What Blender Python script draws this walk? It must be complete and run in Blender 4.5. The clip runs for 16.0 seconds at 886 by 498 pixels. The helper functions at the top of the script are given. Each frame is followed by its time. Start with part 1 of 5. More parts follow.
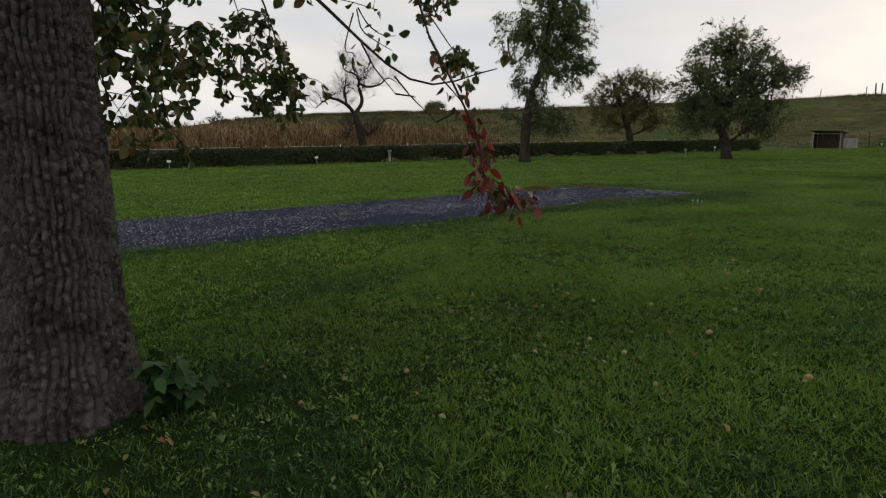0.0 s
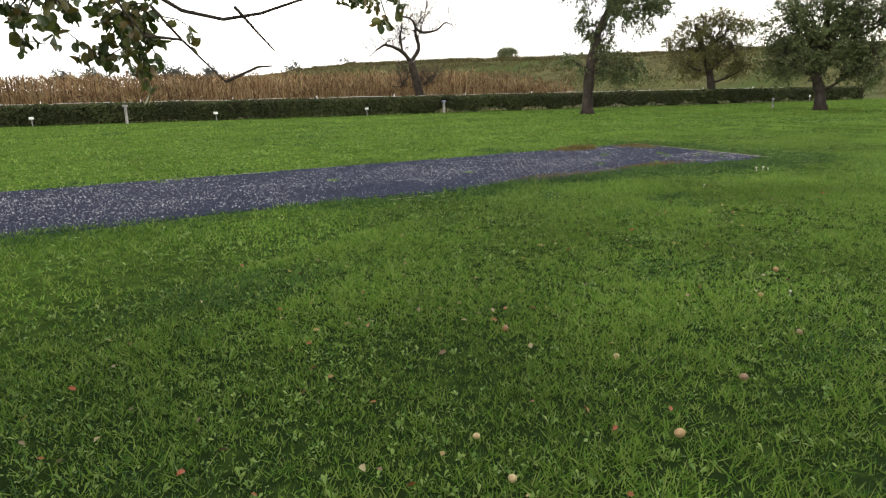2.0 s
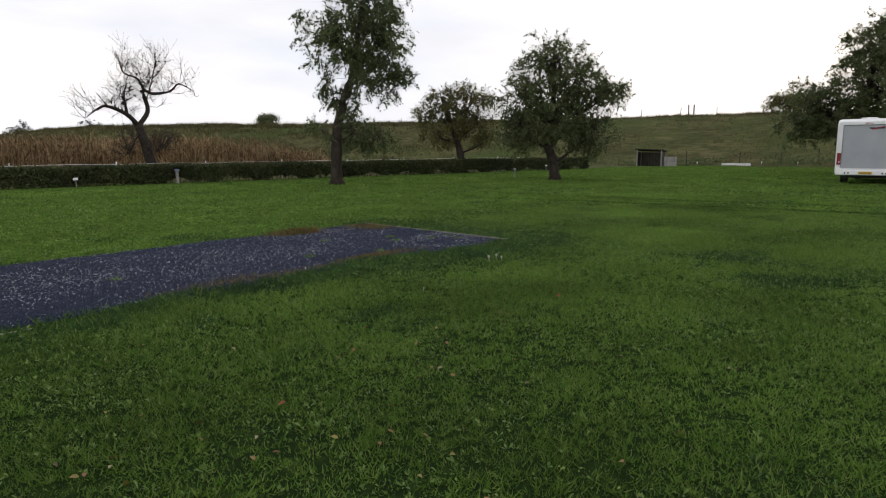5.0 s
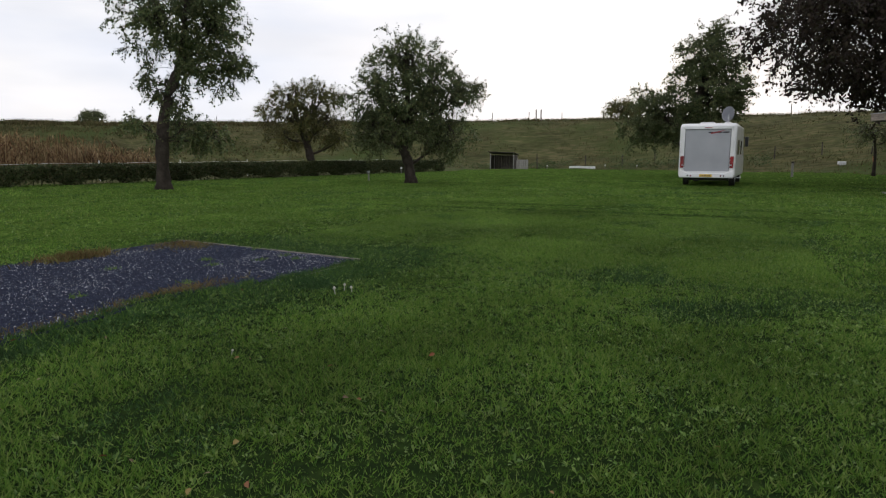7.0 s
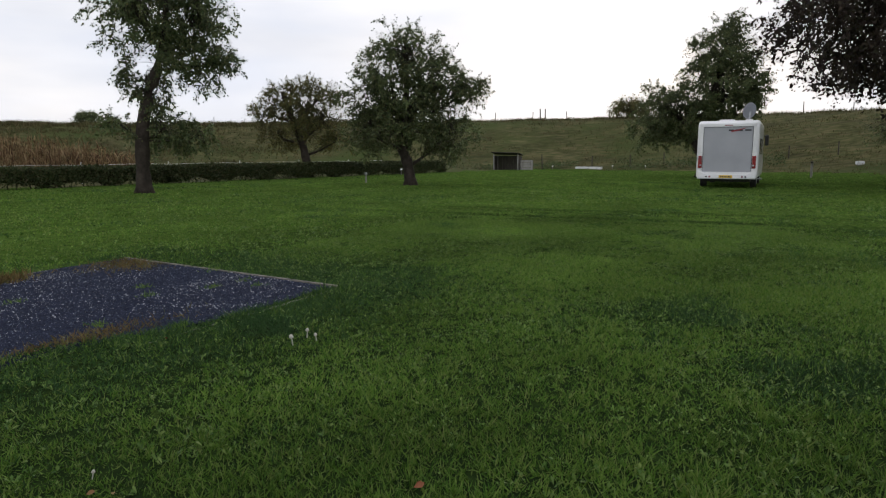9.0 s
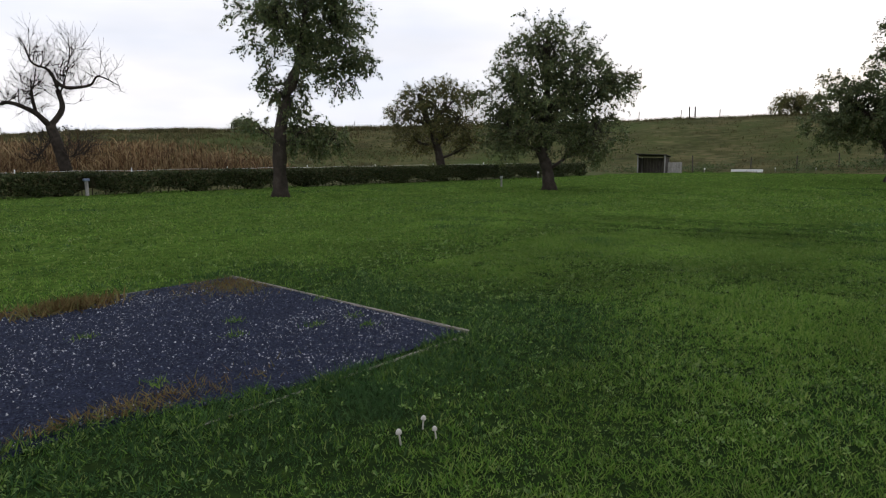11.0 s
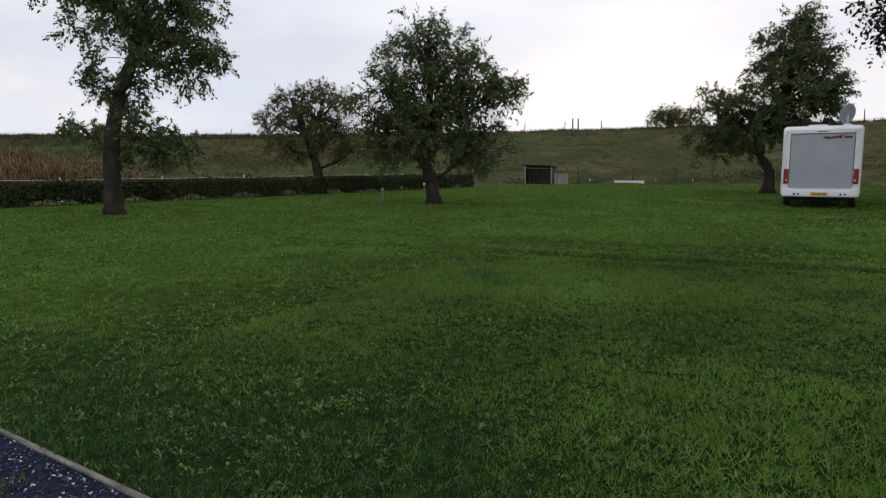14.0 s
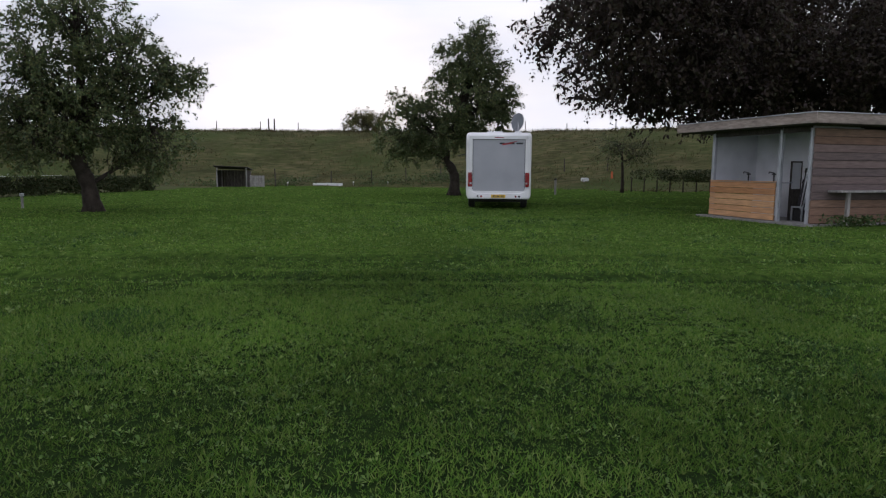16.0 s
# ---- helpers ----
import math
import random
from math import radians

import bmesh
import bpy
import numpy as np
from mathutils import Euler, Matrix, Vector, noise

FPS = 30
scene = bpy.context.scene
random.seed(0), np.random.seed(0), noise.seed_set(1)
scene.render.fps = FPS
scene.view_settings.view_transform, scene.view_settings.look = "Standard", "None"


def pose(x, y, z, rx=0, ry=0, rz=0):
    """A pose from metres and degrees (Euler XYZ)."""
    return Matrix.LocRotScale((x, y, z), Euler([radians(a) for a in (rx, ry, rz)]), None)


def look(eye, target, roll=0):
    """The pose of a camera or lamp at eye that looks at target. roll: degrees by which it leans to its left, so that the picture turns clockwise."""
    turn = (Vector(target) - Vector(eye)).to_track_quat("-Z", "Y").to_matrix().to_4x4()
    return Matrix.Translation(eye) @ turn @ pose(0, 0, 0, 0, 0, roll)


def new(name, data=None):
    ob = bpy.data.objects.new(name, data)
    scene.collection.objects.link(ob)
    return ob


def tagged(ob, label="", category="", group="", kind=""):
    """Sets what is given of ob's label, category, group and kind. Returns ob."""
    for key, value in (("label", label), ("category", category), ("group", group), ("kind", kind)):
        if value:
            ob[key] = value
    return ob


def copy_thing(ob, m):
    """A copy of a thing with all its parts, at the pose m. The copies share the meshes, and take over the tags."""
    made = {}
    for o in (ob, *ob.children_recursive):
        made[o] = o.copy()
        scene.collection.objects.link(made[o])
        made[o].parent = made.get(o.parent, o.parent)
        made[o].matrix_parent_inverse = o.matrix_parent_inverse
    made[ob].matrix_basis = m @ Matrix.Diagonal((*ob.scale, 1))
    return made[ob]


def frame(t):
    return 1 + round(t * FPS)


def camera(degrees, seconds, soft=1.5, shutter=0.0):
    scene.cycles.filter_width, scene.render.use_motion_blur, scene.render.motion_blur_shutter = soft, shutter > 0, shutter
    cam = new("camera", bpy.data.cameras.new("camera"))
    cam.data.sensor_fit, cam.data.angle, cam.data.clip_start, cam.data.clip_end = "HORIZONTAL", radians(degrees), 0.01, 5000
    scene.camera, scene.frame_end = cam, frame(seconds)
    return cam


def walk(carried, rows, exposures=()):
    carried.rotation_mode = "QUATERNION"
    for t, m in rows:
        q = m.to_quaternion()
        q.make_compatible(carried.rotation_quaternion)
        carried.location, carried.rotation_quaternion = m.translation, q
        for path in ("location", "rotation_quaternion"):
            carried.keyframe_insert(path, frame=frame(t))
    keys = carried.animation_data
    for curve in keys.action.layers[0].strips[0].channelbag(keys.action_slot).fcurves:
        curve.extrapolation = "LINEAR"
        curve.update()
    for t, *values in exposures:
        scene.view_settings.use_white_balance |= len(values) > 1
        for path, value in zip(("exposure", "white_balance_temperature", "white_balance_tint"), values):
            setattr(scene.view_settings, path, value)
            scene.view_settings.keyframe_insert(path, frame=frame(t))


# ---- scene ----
cam = camera(68.8, 16.0, soft=1.2)
PATH = [
    (0, (-1.44, 0.358, 1.4), (-0.113, 1.814, 1.059), -0.7),
    (0.5, (-0.962, 0.515, 1.435), (0.255, 2.028, 0.953), -0.8),
    (1, (-0.441, 0.674, 1.446), (0.697, 2.243, 0.955), -0.9),
    (1.5, (0.137, 0.763, 1.458), (1.265, 2.34, 0.968), -1.0),
    (2, (0.64, 0.901, 1.469), (1.765, 2.481, 0.98), -1.0),
    (2.5, (1.153, 1.074, 1.483), (2.34, 2.612, 1.007), -0.9),
    (3, (1.641, 1.257, 1.522), (2.848, 2.789, 1.08), -0.9),
    (3.5, (2.074, 1.491, 1.54), (3.312, 3.017, 1.164), -0.7),
    (4, (2.527, 1.659, 1.541), (3.927, 3.052, 1.227), -0.6),
    (4.5, (2.947, 1.835, 1.531), (4.452, 3.115, 1.224), -0.4),
    (5, (3.349, 2.028, 1.547), (4.976, 3.151, 1.245), -0.3),
    (5.2, (3.503, 2.09, 1.508), (5.174, 3.148, 1.215), -0.3),
    (7.3, (5.589, 3.17, 1.482), (7.429, 3.897, 1.187), 0.0),
    (7.5, (5.771, 3.246, 1.485), (7.611, 3.974, 1.192), -0.1),
    (8, (6.189, 3.415, 1.471), (8.028, 4.146, 1.179), 0.0),
    (8.5, (6.633, 3.538, 1.459), (8.469, 4.274, 1.166), -0.1),
    (9, (7.057, 3.702, 1.454), (8.891, 4.445, 1.162), -0.1),
    (9.5, (7.489, 3.872, 1.434), (9.319, 4.623, 1.143), -0.1),
    (10, (7.867, 4.137, 1.45), (9.575, 5.136, 1.158), -0.2),
    (10.2, (7.996, 4.242, 1.459), (9.646, 5.334, 1.168), -0.4),
    (12.3, (9.729, 5.092, 1.452), (11.371, 6.202, 1.181), -0.4),
    (12.5, (9.897, 5.125, 1.461), (11.537, 6.238, 1.196), -0.4),
    (13, (10.294, 5.29, 1.449), (11.936, 6.4, 1.183), -0.3),
    (13.5, (10.735, 5.439, 1.438), (12.496, 6.35, 1.176), -0.1),
    (14, (11.214, 5.575, 1.457), (13.023, 6.389, 1.204), -0.2),
    (14.5, (11.656, 5.707, 1.442), (13.535, 6.343, 1.189), 0.0),
    (15, (12.105, 5.713, 1.42), (14.054, 6.089, 1.172), 0.2),
    (15.5, (12.594, 5.652, 1.446), (14.573, 5.796, 1.196), 0.3),
    (16, (13.075, 5.619, 1.447), (15.059, 5.563, 1.202), 0.4),
]
EXPOSURES = [(0.0, -1.75, 6700, 10), (0.3, -0.75, 6950, 11), (0.6, -0.05, 6950, 11), (1.0, 0.17, 6950, 11), (1.4, 0.06, 6950, 11), (2.0, -0.28, 6950, 11), (2.5, -0.42, 6900, 11), (3.5, -0.75, 6650, 11), (4.3, -1.0, 6550, 12), (5.2, -1.4, 6450, 13), (7.5, -1.44, 6350, 13), (8.0, -1.48, 6350, 13), (8.5, -1.62, 6320, 13), (9.0, -1.48, 6300, 13), (9.5, -1.31, 6300, 13), (10.0, -1.41, 6300, 13), (12.5, -1.34, 6190, 14), (13.0, -1.31, 6190, 14), (13.5, -1.54, 6140, 14), (14.1, -1.64, 6140, 14), (14.5, -1.54, 6070, 15), (15.0, -1.54, 6020, 16), (16.0, -1.62, 5960, 17)]
walk(cam, [(t, look(eye, target, roll)) for t, eye, target, roll in PATH], EXPOSURES)

# ---- world and sun: a bright overcast evening sky ----
SUN_EL, SUN_AZ = 14.0, 84.0          # degrees above the horizon; clockwise from +y
world = bpy.data.worlds.new("sky")
scene.world = world
world.use_nodes = True
wn, wl = world.node_tree.nodes, world.node_tree.links
wn.clear()
w_out = wn.new("ShaderNodeOutputWorld")
w_bg = wn.new("ShaderNodeBackground")
w_sky = wn.new("ShaderNodeTexSky")
w_sky.sky_type = "NISHITA"
w_sky.sun_disc = False
w_sky.sun_elevation, w_sky.sun_rotation = radians(SUN_EL), radians(SUN_AZ)
w_sky.air_density, w_sky.dust_density = 1.0, 2.0
w_co = wn.new("ShaderNodeTexCoord")
w_map = wn.new("ShaderNodeMapping")
w_map.inputs["Scale"].default_value = (1.2, 1.2, 5.0)
w_noise = wn.new("ShaderNodeTexNoise")
w_noise.inputs["Scale"].default_value = 2.2
w_noise.inputs["Detail"].default_value = 6.0
w_ramp = wn.new("ShaderNodeValToRGB")
w_ramp.color_ramp.elements[0].position, w_ramp.color_ramp.elements[0].color = 0.30, (0.80, 0.80, 0.80, 1)
w_ramp.color_ramp.elements[1].position, w_ramp.color_ramp.elements[1].color = 0.62, (0.95, 0.95, 0.95, 1)
w_mix = wn.new("ShaderNodeMixRGB")
w_noise2 = wn.new("ShaderNodeTexNoise")
w_noise2.inputs["Scale"].default_value = 1.6
w_noise2.inputs["Detail"].default_value = 5.0
w_cloud = wn.new("ShaderNodeMixRGB")
w_cloud.inputs["Color1"].default_value = (25.2, 26.2, 27.9, 1)
w_cloud.inputs["Color2"].default_value = (32.0, 31.4, 30.6, 1)
w_step = wn.new("ShaderNodeMapRange")
w_step.inputs["From Min"].default_value, w_step.inputs["From Max"].default_value = 0.36, 0.60
wl.new(w_map.outputs["Vector"], w_noise2.inputs["Vector"])
wl.new(w_noise2.outputs["Fac"], w_step.inputs["Value"])
wl.new(w_step.outputs["Result"], w_cloud.inputs["Fac"])
wl.new(w_cloud.outputs["Color"], w_mix.inputs["Color2"])
w_bg.inputs["Strength"].default_value = 0.1
wl.new(w_co.outputs["Generated"], w_map.inputs["Vector"])
wl.new(w_map.outputs["Vector"], w_noise.inputs["Vector"])
wl.new(w_noise.outputs["Fac"], w_ramp.inputs["Fac"])
wl.new(w_ramp.outputs["Color"], w_mix.inputs["Fac"])
wl.new(w_sky.outputs["Color"], w_mix.inputs["Color1"])
wl.new(w_mix.outputs["Color"], w_bg.inputs["Color"])
wl.new(w_bg.outputs["Background"], w_out.inputs["Surface"])
sun = new("sun", bpy.data.lights.new("sun", "SUN"))
sun.data.energy, sun.data.angle, sun.data.color = 0.6, radians(20), (1.0, 0.9, 0.8)
sa, se = radians(SUN_AZ), radians(SUN_EL)
sun.matrix_world = look((60 * math.sin(sa), 60 * math.cos(sa), 60 * math.tan(se)), (0, 0, 0))


# ---- materials ----
def material(name, colors, rough=0.7, by="island", scale=6.0, bump=0.0, bump_scale=60.0, trans=0.0, metal=0.0,
             stretch=(1, 1, 1), vary=0.35, patch=None, patch_scale=0.5, spec=0.5, coat=0.0, hues=None, hue_scale=1.3):
    """A procedural material: a ramp of base colours by random piece (island, object) or by noise, broken up by a second noise, with fine relief."""
    m = bpy.data.materials.new(name)
    m.use_nodes = True
    n, l = m.node_tree.nodes, m.node_tree.links
    bsdf = n["Principled BSDF"]
    bsdf.inputs["Roughness"].default_value = rough
    bsdf.inputs["Metallic"].default_value = metal
    bsdf.inputs["Specular IOR Level"].default_value = spec
    bsdf.inputs["Coat Weight"].default_value = coat
    co = n.new("ShaderNodeTexCoord")
    mp = n.new("ShaderNodeMapping")
    mp.inputs["Scale"].default_value = stretch
    l.new(co.outputs["Object"], mp.inputs["Vector"])
    tex = n.new("ShaderNodeTexNoise")
    tex.inputs["Scale"].default_value = scale
    tex.inputs["Detail"].default_value = 5.0
    l.new(mp.outputs["Vector"], tex.inputs["Vector"])
    ramp = n.new("ShaderNodeValToRGB")
    els = ramp.color_ramp.elements
    while len(els) < len(colors):
        els.new(0.5)
    lo, hi = (0.32, 0.68) if by == "noise" else (0.0, 1.0)
    for i, c in enumerate(colors):
        els[i].position = lo + (hi - lo) * i / max(1, len(colors) - 1)
        els[i].color = (*c, 1)
    if by == "island":
        l.new(n.new("ShaderNodeNewGeometry").outputs["Random Per Island"], ramp.inputs["Fac"])
    elif by == "object":
        l.new(n.new("ShaderNodeObjectInfo").outputs["Random"], ramp.inputs["Fac"])
    else:
        l.new(tex.outputs["Fac"], ramp.inputs["Fac"])
    shade = n.new("ShaderNodeMapRange")
    shade.inputs["From Min"].default_value, shade.inputs["From Max"].default_value = 0.25, 0.75
    shade.inputs["To Min"].default_value, shade.inputs["To Max"].default_value = 1 - vary, 1 + vary
    tex2 = n.new("ShaderNodeTexNoise")
    tex2.inputs["Scale"].default_value = scale * (0.23 if by == "noise" else 1.0)
    tex2.inputs["Detail"].default_value = 3.0
    l.new(mp.outputs["Vector"], tex2.inputs["Vector"])
    l.new(tex2.outputs["Fac"], shade.inputs["Value"])
    mul = n.new("ShaderNodeVectorMath")
    mul.operation = "SCALE"
    l.new(ramp.outputs["Color"], mul.inputs[0])
    l.new(shade.outputs["Result"], mul.inputs["Scale"])
    out = mul.outputs["Vector"]
    if hues:
        tex4 = n.new("ShaderNodeTexNoise")
        tex4.inputs["Scale"].default_value = hue_scale
        tex4.inputs["Detail"].default_value = 6.0
        tex4.inputs["Roughness"].default_value = 0.65
        l.new(co.outputs["Object"], tex4.inputs["Vector"])
        hr = n.new("ShaderNodeValToRGB")
        for i, c in enumerate(hues):
            if i > 1:
                hr.color_ramp.elements.new(0.5)
            hr.color_ramp.elements[i].position = 0.34 + 0.32 * i / (len(hues) - 1)
        for el, c in zip(hr.color_ramp.elements, hues):
            el.color = (*c, 1)
        hm = n.new("ShaderNodeVectorMath")
        hm.operation = "MULTIPLY"
        l.new(out, hm.inputs[0])
        l.new(hr.outputs["Color"], hm.inputs[1])
        out = hm.outputs["Vector"]
    if patch:
        tex3 = n.new("ShaderNodeTexNoise")
        tex3.inputs["Scale"].default_value = patch_scale
        tex3.inputs["Detail"].default_value = 4.0
        l.new(co.outputs["Object"], tex3.inputs["Vector"])
        step = n.new("ShaderNodeMapRange")
        step.inputs["From Min"].default_value, step.inputs["From Max"].default_value = 0.46, 0.66
        l.new(tex3.outputs["Fac"], step.inputs["Value"])
        mx = n.new("ShaderNodeMixRGB")
        mx.inputs["Color2"].default_value = (*patch, 1)
        l.new(step.outputs["Result"], mx.inputs["Fac"])
        l.new(out, mx.inputs["Color1"])
        out = mx.outputs["Color"]
    l.new(out, bsdf.inputs["Base Color"])
    if bump:
        bt = n.new("ShaderNodeTexNoise")
        bt.inputs["Scale"].default_value = bump_scale
        bt.inputs["Detail"].default_value = 4.0
        l.new(mp.outputs["Vector"], bt.inputs["Vector"])
        bp = n.new("ShaderNodeBump")
        bp.inputs["Strength"].default_value = bump
        bp.inputs["Distance"].default_value = 0.02
        l.new(bt.outputs["Fac"], bp.inputs["Height"])
        l.new(bp.outputs["Normal"], bsdf.inputs["Normal"])
    if trans:
        tr = n.new("ShaderNodeBsdfTranslucent")
        l.new(out, tr.inputs["Color"])
        ms = n.new("ShaderNodeMixShader")
        ms.inputs["Fac"].default_value = trans
        l.new(bsdf.outputs["BSDF"], ms.inputs[1])
        l.new(tr.outputs["BSDF"], ms.inputs[2])
        l.new(ms.outputs["Shader"], n["Material Output"].inputs["Surface"])
    return m


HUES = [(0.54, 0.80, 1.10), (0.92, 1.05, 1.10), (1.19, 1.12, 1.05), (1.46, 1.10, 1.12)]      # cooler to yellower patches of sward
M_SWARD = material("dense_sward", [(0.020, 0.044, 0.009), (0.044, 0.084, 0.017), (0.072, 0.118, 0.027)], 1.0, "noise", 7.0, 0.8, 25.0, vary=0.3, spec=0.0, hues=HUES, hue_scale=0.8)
M_DIKE = material("rough_grass", [(0.036, 0.044, 0.016), (0.066, 0.066, 0.026), (0.100, 0.088, 0.044)], 0.95, "noise", 1.3, 1.0, 8.0, stretch=(2.2, 0.8, 1), vary=0.45,
                  patch=(0.046, 0.066, 0.018), patch_scale=0.07, spec=0.05)


def shade_and_wear(mat, attribute, color):
    """Mixes worn ground or painted gap shade into a material where the mesh's attribute says so."""
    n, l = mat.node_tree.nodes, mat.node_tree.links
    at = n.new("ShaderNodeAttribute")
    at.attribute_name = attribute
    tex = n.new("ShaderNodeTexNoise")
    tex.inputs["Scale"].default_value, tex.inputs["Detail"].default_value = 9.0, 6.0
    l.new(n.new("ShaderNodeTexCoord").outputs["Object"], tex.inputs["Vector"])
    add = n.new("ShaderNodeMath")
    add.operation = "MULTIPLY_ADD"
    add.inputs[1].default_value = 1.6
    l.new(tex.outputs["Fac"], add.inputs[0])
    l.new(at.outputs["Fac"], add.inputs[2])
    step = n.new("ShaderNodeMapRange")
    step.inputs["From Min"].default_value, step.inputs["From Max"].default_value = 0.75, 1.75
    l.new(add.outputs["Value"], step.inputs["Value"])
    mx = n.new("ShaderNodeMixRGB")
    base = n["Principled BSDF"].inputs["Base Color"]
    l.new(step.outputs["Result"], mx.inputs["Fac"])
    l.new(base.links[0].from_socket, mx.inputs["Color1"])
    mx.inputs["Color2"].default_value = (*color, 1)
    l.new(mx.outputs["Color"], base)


# Dark tone that stands for the shade between blades near the path
shade_and_wear(M_SWARD, "thin", (0.013, 0.024, 0.008))
shade_and_wear(M_SWARD, "worn", (0.150, 0.135, 0.075))
M_BLADE = material("grass_blade", [(0.034, 0.092, 0.014), (0.064, 0.142, 0.021), (0.096, 0.186, 0.030), (0.128, 0.216, 0.042), (0.168, 0.220, 0.072)], 0.6, "island", 0.45, trans=0.35, vary=0.4, spec=0.15, hues=HUES)
# Lush dark grass; also used where tree shade is put into the blades
M_LUSH_SHADED = material("lush_and_shaded_blade", [(0.020, 0.055, 0.017), (0.039, 0.090, 0.027), (0.066, 0.125, 0.041)], 0.6, "island", 0.6, trans=0.3, vary=0.35, spec=0.15)
M_WEED = material("weed_leaf", [(0.050, 0.112, 0.024), (0.095, 0.172, 0.038), (0.155, 0.230, 0.066)], 0.45, "island", 0.8, trans=0.3, vary=0.35, spec=0.2, hues=HUES, hue_scale=1.7)
M_DRY = material("dry_grass", [(0.06, 0.05, 0.022), (0.12, 0.10, 0.05), (0.055, 0.070, 0.02), (0.17, 0.14, 0.08)], 0.85, "island", 0.5, trans=0.15, vary=0.3, spec=0.1)
M_SCRUB = material("scrub_leaf", [(0.030, 0.038, 0.014), (0.050, 0.058, 0.024), (0.075, 0.075, 0.035)], 0.8, "island", 0.4, trans=0.15, vary=0.3, spec=0.1)
M_RUST = material("rusty_weed", [(0.095, 0.061, 0.027), (0.162, 0.116, 0.047), (0.114, 0.132, 0.047)], 0.85, "island", 2.0, vary=0.3, spec=0.1)
M_NETTLE = material("nettle_leaf", [(0.025, 0.055, 0.012), (0.05, 0.09, 0.02), (0.08, 0.11, 0.03)], 0.6, "island", 0.8, trans=0.2)
M_GRAVEL = material("slate_gravel", [(0.009, 0.011, 0.025), (0.019, 0.024, 0.048), (0.042, 0.052, 0.087)], 0.95, "noise", 55.0, 1.0, 140.0, vary=0.35, spec=0.08)
# The last, pale tone stands for sky reflected off flat chips
M_STONE = material("gravel_stone", [(0.011, 0.013, 0.027), (0.026, 0.033, 0.060), (0.048, 0.060, 0.096), (0.030, 0.038, 0.063), (0.016, 0.020, 0.036), (0.053, 0.064, 0.099), (0.176, 0.200, 0.246)], 0.8, "island", 20.0, vary=0.25, spec=0.12)
# Pale stones, whose light colour also stands for sky glints
M_PALE = material("pale_glint_stone", [(0.26, 0.27, 0.30), (0.38, 0.39, 0.42), (0.52, 0.53, 0.55)], 0.7, "island", 20.0, vary=0.25)
M_BOARD = material("weathered_board", [(0.10, 0.092, 0.077), (0.18, 0.168, 0.14), (0.30, 0.28, 0.245)], 0.85, "noise", 5.0, 0.4, 60.0, stretch=(1, 6, 6), vary=0.4)
M_BARK = material("grey_bark", [(0.030, 0.027, 0.024), (0.076, 0.069, 0.062), (0.150, 0.140, 0.127)], 0.95, "noise", 26.0, 1.0, 110.0, vary=0.4, patch=(0.11, 0.106, 0.096), patch_scale=5.0, spec=0.1)
M_BARK2 = material("dark_bark", [(0.026, 0.021, 0.017), (0.055, 0.045, 0.036)], 0.9, "noise", 6.0, 0.8, 25.0, spec=0.2)
M_APPLE = material("orchard_leaf", [(0.046, 0.074, 0.027), (0.080, 0.116, 0.041), (0.118, 0.152, 0.054), (0.180, 0.172, 0.070)], 0.5, "island", 0.35, trans=0.3, vary=0.3, spec=0.4)
M_YELLOWING = material("yellowing_leaf", [(0.055, 0.072, 0.015), (0.094, 0.110, 0.022), (0.154, 0.149, 0.035), (0.165, 0.110, 0.030)], 0.55, "island", 0.35, trans=0.25, vary=0.3)
M_BEECH = material("copper_beech_leaf", [(0.016, 0.010, 0.009), (0.028, 0.017, 0.014), (0.040, 0.028, 0.016), (0.030, 0.032, 0.014)], 0.6, "island", 0.3, trans=0.12, vary=0.3, spec=0.25)
M_PEAR = material("pear_leaf", [(0.026, 0.050, 0.010), (0.044, 0.074, 0.014), (0.070, 0.096, 0.020), (0.105, 0.108, 0.024), (0.128, 0.088, 0.024)], 0.42, "island", 3.0, trans=0.25, vary=0.25, spec=0.5)
M_RED = material("red_leaf", [(0.102, 0.014, 0.012), (0.200, 0.026, 0.018), (0.085, 0.032, 0.024), (0.135, 0.078, 0.050), (0.062, 0.066, 0.026), (0.150, 0.060, 0.045)], 0.42, "object", 30.0, trans=0.2, vary=0.3, spec=0.2)
M_HEDGE = material("hedge_leaf", [(0.022, 0.034, 0.012), (0.040, 0.058, 0.020), (0.062, 0.080, 0.028), (0.095, 0.085, 0.042)], 0.6, "island", 0.4, trans=0.15, vary=0.4, spec=0.25)
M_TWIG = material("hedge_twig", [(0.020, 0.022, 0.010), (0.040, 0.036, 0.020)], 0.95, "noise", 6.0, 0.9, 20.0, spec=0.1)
M_CORN = material("dry_maize", [(0.060, 0.032, 0.018), (0.125, 0.072, 0.036), (0.230, 0.150, 0.078), (0.340, 0.255, 0.140), (0.160, 0.105, 0.048)], 0.8, "island", 0.25, trans=0.2, vary=0.3, spec=0.2)
# Leaf colour paled and greyed to stand for haze over the distance
M_FAR_HAZE = material("hazed_far_leaf", [(0.10, 0.112, 0.105), (0.13, 0.14, 0.125)], 0.9, "island", 0.1, vary=0.25, spec=0.1)
M_PLANT = material("grey_green_leaf", [(0.019, 0.048, 0.014), (0.031, 0.070, 0.021), (0.052, 0.101, 0.036)], 0.5, "object", 8.0, trans=0.15, vary=0.25, spec=0.15)
M_WHITE = material("white_lacquer", [(0.70, 0.71, 0.73), (0.78, 0.79, 0.80)], 0.3, "noise", 1.5, vary=0.06, coat=0.3)
